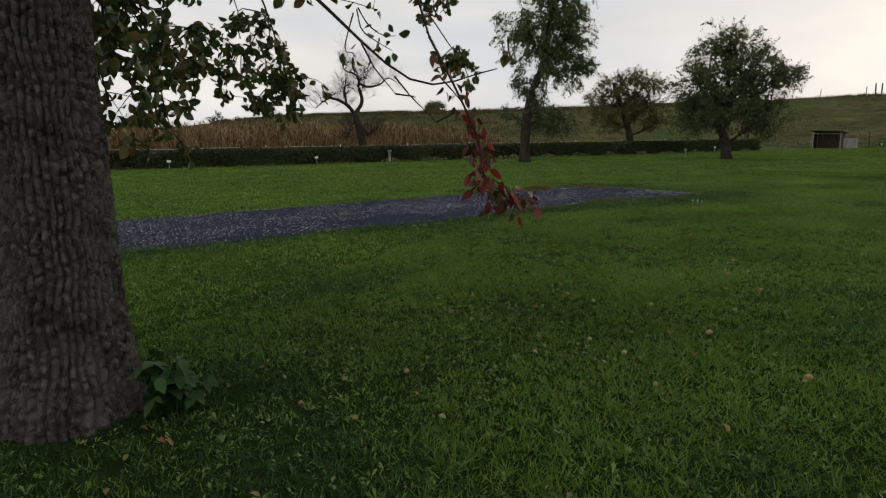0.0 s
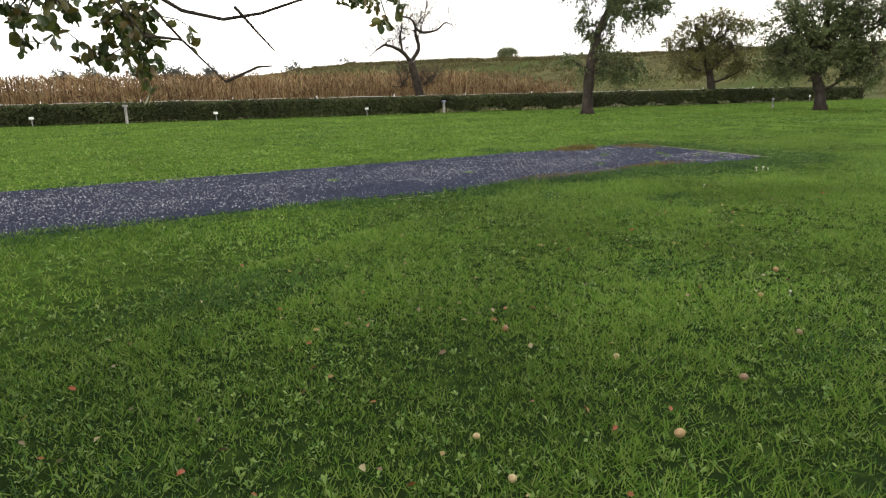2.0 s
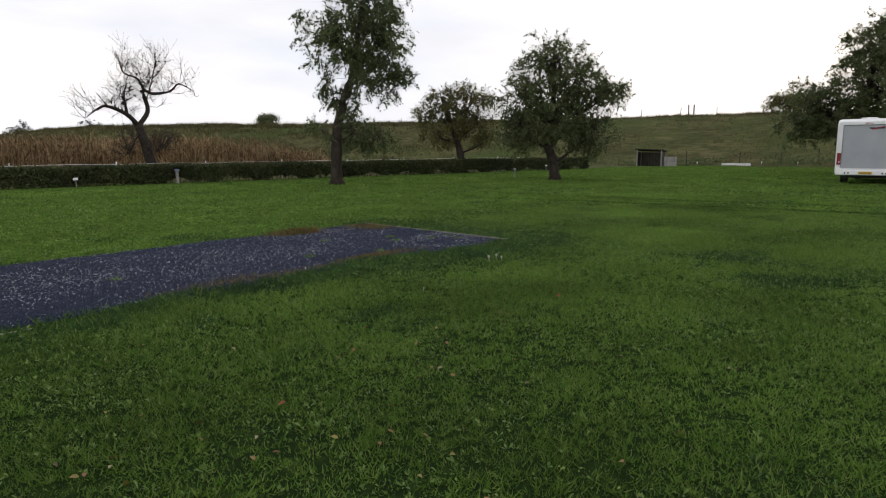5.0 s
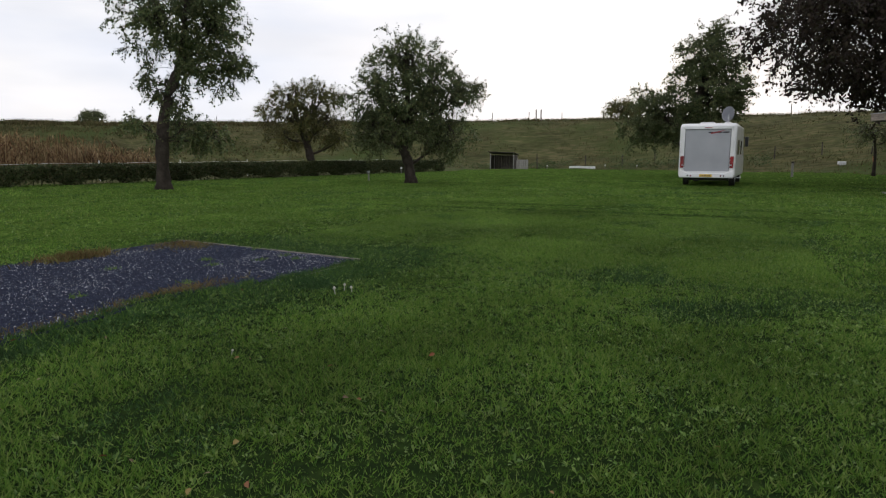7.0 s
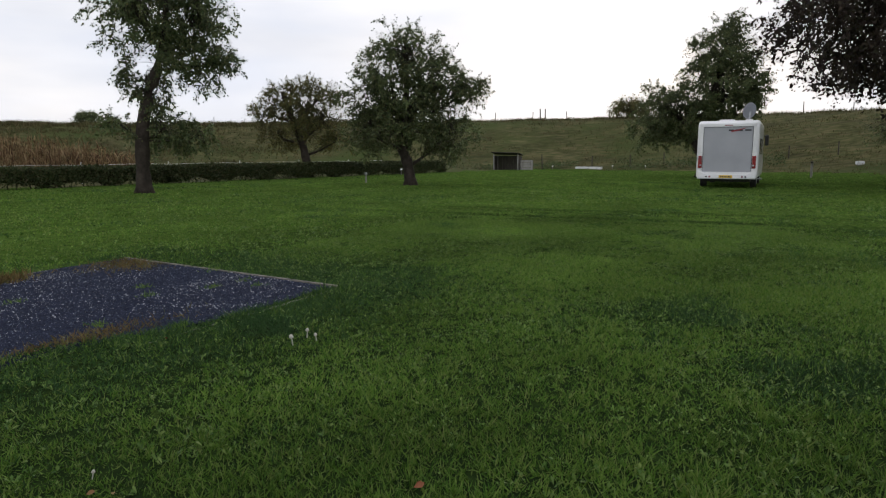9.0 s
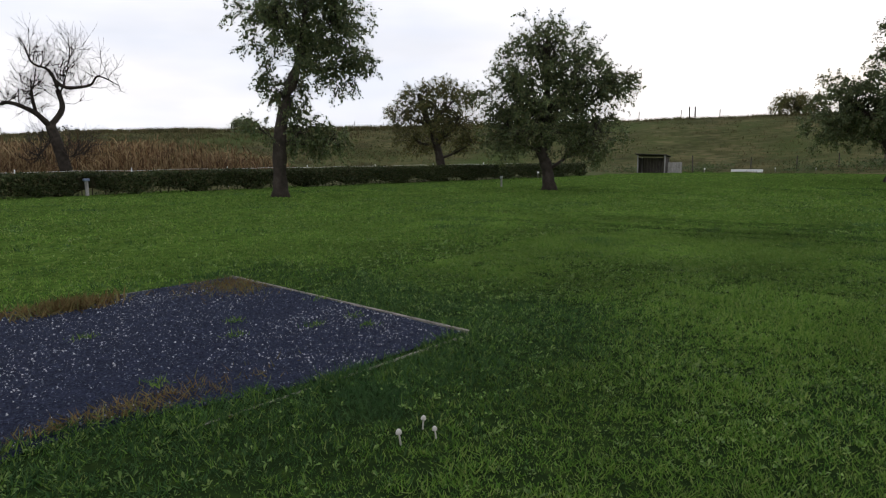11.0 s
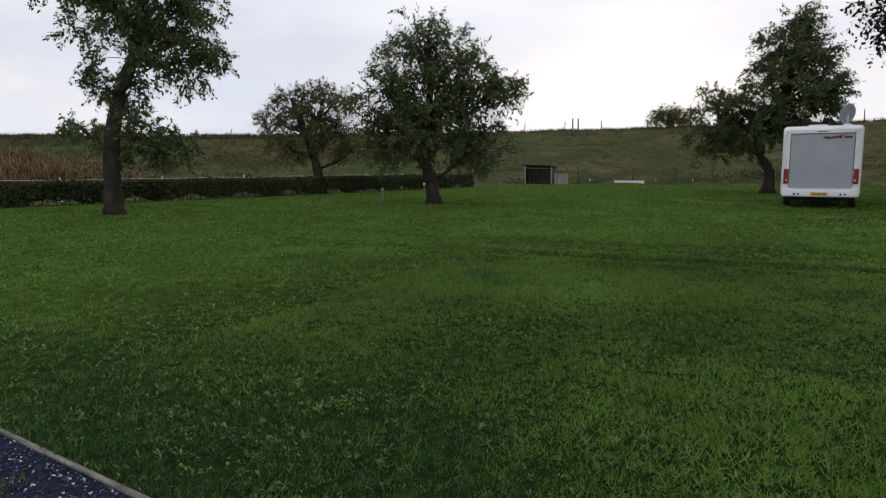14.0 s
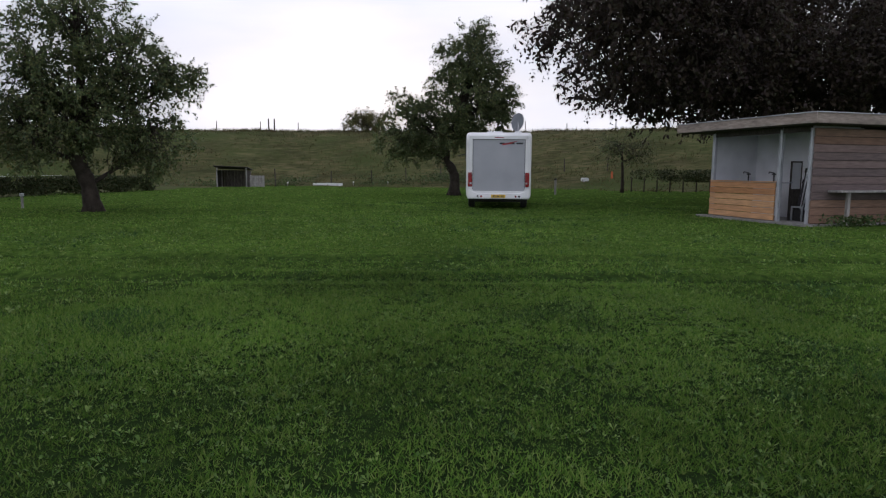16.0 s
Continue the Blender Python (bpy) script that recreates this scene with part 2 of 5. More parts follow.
M_GREY = material("grey_panel", [(0.34, 0.355, 0.39), (0.40, 0.415, 0.45)], 0.4, "noise", 1.2, vary=0.07)
M_RUBBER = material("black_rubber", [(0.012, 0.012, 0.013), (0.03, 0.03, 0.03)], 0.8, "noise", 12.0)
M_DARKGLASS = material("tinted_glass", [(0.012, 0.014, 0.016), (0.02, 0.022, 0.025)], 0.08, "noise", 1.0)
M_TAIL = material("red_lens", [(0.16, 0.008, 0.012), (0.24, 0.012, 0.015)], 0.2, "noise", 6.0, coat=0.5)
M_PLATE = material("yellow_plate", [(0.62, 0.40, 0.03), (0.70, 0.46, 0.04)], 0.45, "noise", 4.0, vary=0.1)
M_INK = material("dark_print", [(0.02, 0.02, 0.025), (0.04, 0.04, 0.045)], 0.5, "noise", 5.0)
M_REDPRINT = material("red_print", [(0.35, 0.03, 0.04), (0.45, 0.05, 0.05)], 0.5, "noise", 5.0)
M_METAL = material("grey_metal", [(0.30, 0.31, 0.33), (0.42, 0.43, 0.45)], 0.4, "noise", 5.0, metal=0.7)
M_LARCH = material("larch_plank", [(0.38, 0.180, 0.075), (0.48, 0.25, 0.115), (0.56, 0.33, 0.17)], 0.65, "object", 3.0, 0.3, 40.0, stretch=(1, 8, 8), vary=0.25)
M_RUSSET = material("russet_plank", [(0.15, 0.088, 0.058), (0.21, 0.125, 0.085), (0.25, 0.165, 0.120)], 0.75, "object", 3.0, 0.3, 40.0, stretch=(8, 1, 8), vary=0.3)
M_SILVERED = material("silvered_plank", [(0.115, 0.086, 0.084), (0.17, 0.122, 0.112), (0.21, 0.145, 0.130), (0.14, 0.105, 0.105)], 0.75, "object", 3.0, 0.3, 40.0, stretch=(8, 1, 8), vary=0.3)
M_FASCIA = material("fascia_board", [(0.22, 0.18, 0.155), (0.36, 0.30, 0.26)], 0.75, "noise", 2.5, 0.3, 30.0, stretch=(2, 2, 8), vary=0.3)
M_PLASTER = material("white_sheet", [(0.54, 0.55, 0.58), (0.64, 0.65, 0.68)], 0.6, "noise", 2.0, 0.1, 20.0, vary=0.12)
M_FRAME = material("pale_frame", [(0.30, 0.315, 0.34), (0.40, 0.415, 0.44)], 0.5, "noise", 4.0, vary=0.12)
M_CONCRETE = material("concrete", [(0.16, 0.155, 0.15), (0.25, 0.245, 0.235)], 0.85, "noise", 6.0, 0.4, 60.0)
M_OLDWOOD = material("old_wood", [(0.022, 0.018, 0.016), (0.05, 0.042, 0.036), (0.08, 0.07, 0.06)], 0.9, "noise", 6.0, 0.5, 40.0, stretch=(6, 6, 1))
M_GREYWOOD = material("grey_wood", [(0.20, 0.19, 0.18), (0.32, 0.31, 0.30)], 0.85, "noise", 6.0, 0.4, 40.0, stretch=(6, 6, 1))
M_SIGN = material("white_sign", [(0.68, 0.70, 0.72), (0.78, 0.79, 0.8)], 0.5, "noise", 8.0, vary=0.1)
M_BLUE = material("blue_plastic", [(0.10, 0.14, 0.24), (0.18, 0.22, 0.32)], 0.5, "noise", 8.0, vary=0.15)
M_ORANGE = material("orange_paint", [(0.55, 0.10, 0.03), (0.62, 0.15, 0.05)], 0.5, "noise", 8.0, vary=0.15)
M_FRUIT = material("fallen_pear_skin", [(0.16, 0.08, 0.03), (0.26, 0.16, 0.07), (0.33, 0.26, 0.13), (0.10, 0.045, 0.03)], 0.6, "object", 60.0, vary=0.35)
M_FALLEN = material("fallen_leaf_skin", [(0.190, 0.040, 0.010), (0.165, 0.080, 0.018), (0.200, 0.160, 0.032), (0.084, 0.049, 0.024), (0.230, 0.200, 0.100)], 0.6, "object", 40.0, vary=0.3)
M_MUSH = material("mushroom_flesh", [(0.38, 0.37, 0.33), (0.48, 0.46, 0.42)], 0.6, "noise", 40.0, vary=0.15)


# ---- mesh helpers ----
def mesh_np(name, verts, faces, mat=None, smooth=False):
    """A mesh from an (n, 3) array and a list of index arrays, one for each face size."""
    me = bpy.data.meshes.new(name)
    verts = np.asarray(verts, dtype=np.float32)
    faces = [np.asarray(f, dtype=np.int32) for f in faces if len(f)]
    me.vertices.add(len(verts))
    me.vertices.foreach_set("co", verts.ravel())
    loops = np.concatenate([f.ravel() for f in faces])
    sizes = np.concatenate([np.full(len(f), f.shape[1], dtype=np.int32) for f in faces])
    me.loops.add(len(loops))
    me.loops.foreach_set("vertex_index", loops)
    me.polygons.add(len(sizes))
    me.polygons.foreach_set("loop_start", np.concatenate(([0], np.cumsum(sizes)[:-1])).astype(np.int32))
    if smooth:
        me.polygons.foreach_set("use_smooth", np.ones(len(sizes), dtype=bool))
    me.update(calc_edges=True)
    if mat:
        me.materials.append(mat)
    return me


class Soup:
    """Collects pieces of geometry for one mesh."""

    def __init__(self):
        self.v, self.f, self.n = [], {}, 0

    def add(self, verts, *faces):
        for f in faces:
            f = np.asarray(f, dtype=np.int32)
            self.f.setdefault(f.shape[1], []).append(f + self.n)
        self.v.append(np.asarray(verts, dtype=np.float32))
        self.n += len(verts)

    def mesh(self, name, mat=None, smooth=False):
        return mesh_np(name, np.concatenate(self.v), [np.concatenate(f) for f in self.f.values()], mat, smooth)


def put(soup_or_mesh, name, mat=None, parent=None, label="", smooth=False):
    me = soup_or_mesh.mesh(name, mat, smooth) if isinstance(soup_or_mesh, Soup) else soup_or_mesh
    ob = new(name, me)
    ob.parent = parent
    if label:
        ob["label"] = label
    return ob


def part(name, bm, mat, parent=None, label="", smooth=False):
    """Links a bmesh as one mesh object under a thing or a part."""
    me = bpy.data.meshes.new(name)
    bm.to_mesh(me)
    bm.free()
    me.materials.append(mat)
    if smooth:
        me.polygons.foreach_set("use_smooth", np.ones(len(me.polygons), dtype=bool))
    ob = new(name, me)
    ob.parent = parent
    if label:
        ob["label"] = label
    return ob


def thing(name, m, label, category, group="", kind=""):
    ob = new(name)
    ob.empty_display_size = 0.2
    ob.matrix_basis = m
    return tagged(ob, label, category, group, kind)


def box(x0, x1, y0, y1, z0, z1, bevel=0.0, segments=1):
    bm = bmesh.new()
    bmesh.ops.create_cube(bm, size=1, matrix=Matrix.Translation(((x0 + x1) / 2, (y0 + y1) / 2, (z0 + z1) / 2)) @ Matrix.Diagonal((x1 - x0, y1 - y0, z1 - z0, 1)))
    if bevel:
        bmesh.ops.bevel(bm, geom=bm.edges[:], offset=bevel, segments=segments, profile=0.5, affect="EDGES")
    return bm


def cyl(p0, p1, r0, r1=None, sides=12):
    p0, p1 = Vector(p0), Vector(p1)
    d = p1 - p0
    bm = bmesh.new()
    bmesh.ops.create_cone(bm, cap_ends=True, segments=sides, radius1=r0, radius2=r0 if r1 is None else r1, depth=d.length,
                          matrix=Matrix.Translation((p0 + p1) / 2) @ d.to_track_quat("Z", "Y").to_matrix().to_4x4())
    return bm


def joined(*bms):
    out = bms[0]
    for b in bms[1:]:
        me = bpy.data.meshes.new("tmp")
        b.to_mesh(me)
        b.free()
        out.from_mesh(me)
        bpy.data.meshes.remove(me)
    return out


def tube(soup, pts, radii, sides=6):
    """A tapered tube along a polyline, closed at its end."""
    pts = np.asarray(pts, dtype=float)
    k = len(pts)
    radii = np.broadcast_to(np.asarray(radii, dtype=float), (k,))
    d = np.gradient(pts, axis=0)
    d /= np.linalg.norm(d, axis=1)[:, None] + 1e-9
    ref = np.where(np.abs(d[:, 2:3]) > 0.95, [[1.0, 0, 0]], [[0, 0, 1.0]])
    s = np.cross(d, ref)
    s /= np.linalg.norm(s, axis=1)[:, None] + 1e-9
    u = np.cross(s, d)
    a = np.arange(sides) * 2 * np.pi / sides
    ring = pts[:, None] + radii[:, None, None] * (np.cos(a)[None, :, None] * s[:, None] + np.sin(a)[None, :, None] * u[:, None])
    v = ring.reshape(-1, 3)
    i = np.arange(k - 1)[:, None] * sides + np.arange(sides)[None]
    j = np.arange(k - 1)[:, None] * sides + (np.arange(sides)[None] + 1) % sides
    f = np.stack([i, j, j + sides, i + sides], -1).reshape(-1, 4)
    tip = np.array([[(k - 1) * sides + q for q in range(sides)]])
    soup.add(v, f, tip)


def curve(points, n):
    """Smooth points along a polyline (Catmull-Rom)."""
    p = np.asarray(points, dtype=float)
    p = np.vstack([2 * p[0] - p[1], p, 2 * p[-1] - p[-2]])
    t = np.linspace(0, len(p) - 3 - 1e-6, n)
    i = t.astype(int)
    f = (t - i)[:, None]
    a, b, c, d = p[i], p[i + 1], p[i + 2], p[i + 3]
    return 0.5 * (2 * b + (c - a) * f + (2 * a - 5 * b + 4 * c - d) * f ** 2 + (3 * b - 3 * c + d - a) * f ** 3)


def frames(d, rng, roll=None):
    """Turn matrices whose y runs along the directions d, rolled at random."""
    d = d / (np.linalg.norm(d, axis=1)[:, None] + 1e-9)
    ref = np.where(np.abs(d[:, 2:3]) > 0.95, [[1.0, 0, 0]], [[0, 0, 1.0]])
    s = np.cross(d, ref)
    s /= np.linalg.norm(s, axis=1)[:, None] + 1e-9
    u = np.cross(s, d)
    a = rng.uniform(-np.pi, np.pi, len(d)) if roll is None else rng.normal(0, roll, len(d))
    c, q = np.cos(a)[:, None], np.sin(a)[:, None]
    return np.stack([c * s + q * u, d, -q * s + c * u], -1)


def scatter(soup, tv, tf, pos, rot, size):
    """Copies of a small template (vertices, one face array) with turns and sizes, into one mesh."""
    size = np.asarray(size, dtype=float)
    size = size[:, None, None] if size.ndim == 1 else size[:, None, :]
    v = np.einsum("nij,nkj->nki", rot, tv[None] * size) + pos[:, None]
    f = tf[None] + (np.arange(len(pos)) * len(tv))[:, None, None]
    soup.add(v.reshape(-1, 3), f.reshape(-1, tf.shape[1]))


LEAF_V = np.array([(0, 0, 0), (-0.27, 0.3, 0.07), (-0.24, 0.65, 0.03), (0, 1, -0.12), (0.24, 0.65, 0.03), (0.27, 0.3, 0.07)])
LEAF_F = np.array([(0, 3, 2, 1), (0, 5, 4, 3)])
PEARLEAF_V = np.array([(0, 0, 0), (-0.16, 0.14, 0.05), (-0.29, 0.36, 0.08), (-0.30, 0.58, 0.06), (-0.19, 0.82, 0.0), (0, 1, -0.12), (0.19, 0.82, 0.0), (0.30, 0.58, 0.06), (0.29, 0.36, 0.08), (0.16, 0.14, 0.05)])
PEARLEAF_F = np.array([(0, 5, 4, 3, 2, 1), (0, 9, 8, 7, 6, 5)])
ROUND_V = np.array([(0, 0, 0), (-0.26, 0.3, 0.05), (-0.30, 0.68, 0.06), (0, 1, -0.04), (0.30, 0.68, 0.06), (0.26, 0.3, 0.05)])
ROUND_F = np.array([(0, 5, 4, 3, 2, 1)])
DIAMOND_V = np.array([(0, 0, 0), (-0.3, 0.5, 0.06), (0, 1, -0.05), (0.3, 0.5, 0.06)])
DIAMOND_F = np.array([(0, 3, 2, 1)])
SPIKE_V, SPIKE_F = np.array([(-0.5, 0, 0), (0.5, 0, 0), (0, 1, 0.1)]), np.array([(0, 1, 2)])


def unit(rng, n):
    d = rng.normal(size=(n, 3))
    return d / np.linalg.norm(d, axis=1)[:, None]


# ---- the lie of the land ----
CREST = np.array([(58, -120), (70, -45), (78, -18), (84, -5), (87, 15), (87, 33), (80, 62), (75, 86), (65, 112), (48, 150), (20, 210), (-40, 300)], dtype=float)
HEDGE = lambda x: 37.0 - 0.27 * x            # the foot of the hedge's lawn side
OVERGROWN = lambda x: 0.05 + 0.05 * np.sin(2.1 * x + 1) * np.sin(0.9 * x) * np.interp(x, [10.8, 11.6], [1, 0.2]) + 0.33 * np.exp(-((x - 10.15) / 0.5) ** 2) + np.interp(x, [10.8, 11.6], [0.07, 0.0])
PAD_FAR = lambda x: 11.13 - 0.123 * (x - 13.62)
PAD_NEAR = lambda x: 7.35 - 0.119 * (x - 13.15)
PAD_END = lambda y: 13.02 + (y - 7.35) * (13.62 - 13.02) / (11.13 - 7.35)


def crest_distance(x, y):
    p = np.stack([x, y], -1)
    best = np.full(p.shape[:-1], 1e9)
    for a, b in zip(CREST[:-1], CREST[1:]):
        ab = b - a
        t = np.clip(((p - a) @ ab) / (ab @ ab), 0, 1)
        best = np.minimum(best, np.linalg.norm(p - (a + t[..., None] * ab), axis=-1))
    return best


def fbm(x, y, size, seed=0, octaves=3):
    """Smooth lattice noise of about -1 to 1 with features of the given size in metres."""
    total, weight = 0.0, 0.0
    for o in range(octaves):
        u, v = np.asarray(x) / size * 2 ** o + 17.3 * o, np.asarray(y) / size * 2 ** o - 9.1 * o
        i, j = np.floor(u), np.floor(v)
        a, b = u - i, v - j
        a, b = a * a * (3 - 2 * a), b * b * (3 - 2 * b)
        h = lambda p, q: np.modf(np.abs(np.sin(p * 127.1 + q * 311.7 + seed * 74.7 + o * 19.9) * 43758.5453))[0] * 2 - 1
        total = total + 0.55 ** o * ((h(i, j) * (1 - a) + h(i + 1, j) * a) * (1 - b) + (h(i, j + 1) * (1 - a) + h(i + 1, j + 1) * a) * b)
        weight += 0.55 ** o
    return total / weight


def waves(x, y):
    return (np.sin(0.9 * x + 1.3 * y) + np.sin(1.7 * x - 0.8 * y + 2) + np.sin(0.37 * x + 0.52 * y + 1)) / 3


def height(x, y):
    x, y = np.asarray(x, dtype=float), np.asarray(y, dtype=float)
    d = crest_distance(x, y)
    s = np.clip((21.5 - d) / 20.0, 0, 1)
    z = 5.45 * (s * s * (3 - 2 * s) * 0.55 + s * 0.45)
    z = z * np.interp(y, [30, 60, 80, 95, 115, 130, 150, 200], [1.0, 0.96, 0.97, 1.03, 1.03, 0.90, 0.70, 0.3])
    z = z + np.where(d < 30, 0.10, 0.012) * waves(x, y)
    for rx in (21.4, 23.3):
        fade = np.clip((17 - y) / 8, 0, 1) * np.clip((y + 30) / 8, 0, 1)
        off = x - rx - 0.08 * np.sin(y * 0.35) - 0.012 * np.clip(y - 6, 0, None) ** 2
        z = z - 0.09 * fade * np.exp(-(off / 0.24) ** 2) + 0.03 * fade * np.exp(-((np.abs(off) - 0.45) / 0.18) ** 2)
    inside = (y < PAD_FAR(x) - 0.6) & (y > PAD_NEAR(x) + 0.6) & (x < PAD_END(y) - 0.6) & (x > -15)
    return np.where(inside, z - 0.10, z)


def on_pad(x, y, m=0.0):
    return (y < PAD_FAR(x) + m) & (y > PAD_NEAR(x) + OVERGROWN(x) - m) & (x < PAD_END(y) + m) & (x > -16)


WAY = np.array([(-2.2, -0.6), (0.14, 0.8), (2.07, 1.5), (5.6, 3.1), (9.7, 5.0), (13.1, 5.6), (18, 5.6)])


def way_distance(x, y):
    p = np.stack([x, y], -1)
    best = np.full(len(x), 1e9)
    for a, b in zip(WAY[:-1], WAY[1:]):
        ab = b - a
        t = np.clip(((p - a) @ ab) / (ab @ ab), 0, 1)
        best = np.minimum(best, np.linalg.norm(p - (a + t[:, None] * ab), axis=1))
    return best


# ---- ground: one sheet to the horizon ----
gx = np.unique(np.round(np.concatenate([[-3500, -1500, -600, -250, -120, -60, -40], np.arange(-30, 20.4, 0.5), np.arange(20.4, 24.4, 0.11), np.arange(24.4, 60, 0.8),
                                        np.arange(60, 112, 1.2), [120, 150, 220, 400, 900, 2000, 3500]]), 3))
gy = np.unique(np.round(np.concatenate([[-3500, -1500, -600, -250, -160, -120, -90], np.arange(-70, -10, 2.0), np.arange(-10, 18, 0.45), np.arange(18, 130, 1.5),
                                        np.arange(130, 330, 8), [400, 600, 1200, 2200, 3500]]), 3))
GX, GY = np.meshgrid(gx, gy, indexing="ij")
GZ = height(GX, GY)
nx, ny = len(gx), len(gy)
idx = np.arange(nx * ny).reshape(nx, ny)
gf = np.stack([idx[:-1, :-1], idx[1:, :-1], idx[1:, 1:], idx[:-1, 1:]], -1).reshape(-1, 4)
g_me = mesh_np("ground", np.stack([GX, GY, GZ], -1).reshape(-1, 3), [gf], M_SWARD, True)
g_me.materials.append(M_DIKE)
fx = (GX[:-1, :-1] + GX[1:, 1:]).ravel() / 2
fy = (GY[:-1, :-1] + GY[1:, 1:]).ravel() / 2
rough_side = (crest_distance(fx, fy) < 21.5) | (fy > HEDGE(fx) + 1.0) | (np.abs(fx) > 150) | (np.abs(fy) > 150)


def rut_offset(x, y):
    """The distance from the nearer wheel rut."""
    bend = 0.08 * np.sin(y * 0.35) + 0.012 * np.clip(y - 6, 0, None) ** 2
    return np.minimum(np.abs(x - 21.4 - bend), np.abs(x - 23.3 - bend))


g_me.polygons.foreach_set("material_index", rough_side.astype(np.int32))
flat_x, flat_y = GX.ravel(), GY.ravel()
# Ground colour darkens towards the path, as painted shade between the blades
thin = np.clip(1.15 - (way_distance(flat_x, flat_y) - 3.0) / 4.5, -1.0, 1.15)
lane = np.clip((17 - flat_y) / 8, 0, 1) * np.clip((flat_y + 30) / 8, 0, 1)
# The same dark tone fills the ruts, where the grass is thinned
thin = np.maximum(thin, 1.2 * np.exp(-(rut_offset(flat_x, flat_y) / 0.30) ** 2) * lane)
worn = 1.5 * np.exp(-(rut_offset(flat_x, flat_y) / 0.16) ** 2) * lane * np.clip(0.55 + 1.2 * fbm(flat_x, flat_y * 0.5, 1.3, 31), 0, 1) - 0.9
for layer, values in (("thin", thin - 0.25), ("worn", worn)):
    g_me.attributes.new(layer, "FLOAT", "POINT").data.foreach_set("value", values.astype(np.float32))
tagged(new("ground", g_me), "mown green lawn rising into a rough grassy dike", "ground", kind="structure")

# ---- gravel pitch with timber edging ----
pad = thing("pavement", pose(0, 0, 0), "dark slate gravel pitch edged with weathered timber boards", "pavement", kind="structure")
pxs = np.linspace(-15.5, 14.2, 240)
pys = np.linspace(0, 1, 34)
PX, PT = np.meshgrid(pxs, pys, indexing="ij")
PY = PAD_NEAR(PX) + OVERGROWN(PX) + PT * (PAD_FAR(PX) - PAD_NEAR(PX) - OVERGROWN(PX))
PX2 = np.minimum(PX, PAD_END(PY))
PZ = 0.024 + 0.008 * waves(PX2 * 2.3, PY * 2.9) * 0.8
PZ[:, 0] = np.where(pxs > 11.2, 0.018, -0.012)
pi = np.arange(PX.size).reshape(PX.shape)
pf = np.stack([pi[:-1, :-1], pi[1:, :-1], pi[1:, 1:], pi[:-1, 1:]], -1).reshape(-1, 4)
put(mesh_np("gravel_bed", np.stack([PX2, PY, PZ], -1).reshape(-1, 3), [pf], M_GRAVEL, True), "gravel_bed", parent=pad)
rng = np.random.default_rng(5)
CHIP_V = np.array([(1, 0, -0.3), (-0.5, 0.87, -0.3), (-0.5, -0.87, -0.3), (0.05, 0.1, 0.6)]) * 0.55
CHIP_F = np.array([(0, 1, 3), (1, 2, 3), (2, 0, 3)])
for n, name, mat, lab in ((56000, "gravel", M_STONE, "loose dark slate chips"), (44000, "pale_gravel", M_PALE, "scattered pale stones and painted sky glints among the slate")):
    sx = 13.6 - 17.0 * rng.random(n) ** 1.5
    sy = PAD_NEAR(sx) + 0.03 + rng.random(n) * (PAD_FAR(sx) - PAD_NEAR(sx) - 0.06)
    ok = (sx < PAD_END(sy) - 0.02) & (sy > PAD_NEAR(sx) + OVERGROWN(sx) + 0.02)
    if name == "pale_gravel":
        # Clusters of pale chips, with a painted glitter strip along the middle
        ok &= rng.random(n) < np.interp(sx, [9, 11], [0.30, 0.18]) + 0.75 * fbm(sx * 0.6, sy, 0.55, 4) + 0.4 * np.exp(-((sy - (PAD_NEAR(sx) + PAD_FAR(sx)) / 2) / 0.8) ** 2) * (sx < 10.5) + 0.7 * np.exp(-((sx - 12.35) / 0.5) ** 2 - ((sy - 10.75) / 0.22) ** 2)
    sx, sy = sx[ok], sy[ok]
    stones = Soup()
    turn = np.stack([rng.normal(0, 1, len(sx)), rng.normal(0, 1, len(sx)), rng.normal(0, 0.3, len(sx))], -1)
    scatter(stones, CHIP_V, CHIP_F, np.stack([sx, sy, 0.030 + 0.007 * waves(sx * 2.3, sy * 2.9)], -1), frames(turn, rng, 0.5),
            (rng.uniform(0.008, 0.020, (len(sx), 1)) if name == "gravel" else 0.006 + 0.0045 * np.clip(9 - sx, 0, 6)[:, None] / 6 + 0.019 * rng.random((len(sx), 1)) ** 5) * rng.uniform(0.6, 1.2, (len(sx), 3)))
    tagged(put(stones, name, mat, pad, lab), kind="stuff")
ends = [((13.62, 11.13), (-15.5, PAD_FAR(-15.5))), ((13.62, 11.13), (13.02, 7.35)), ((13.02, 7.35), (-15.5, PAD_NEAR(-15.5)))]
for a, b in ends:
    a, b = Vector((*a, 0)), Vector((*b, 0))
    run = (b - a).length
    count = max(2, round(run / 2.4))
    for i in range(count):
        p = a.lerp(b, (i + 0.5) / count)
        half = run / count / 2 - 0.006
        rise = (0.040 if b.x > 12.5 else 0.022) if a.x > 13.4 else 0.010 if i < 1 else 0.002 if i == 3 else -0.010
        bd = part("edging_board", box(-half, half, -0.016, 0.016, -0.12, rise, 0.005), M_BOARD, pad)
        bd.matrix_basis = Matrix.Translation(p) @ Matrix.Rotation(math.atan2(b.y - a.y, b.x - a.x) + rng.normal(0, 0.003), 4, "Z") @ Matrix.Rotation(rng.normal(0, 0.05), 4, "X")


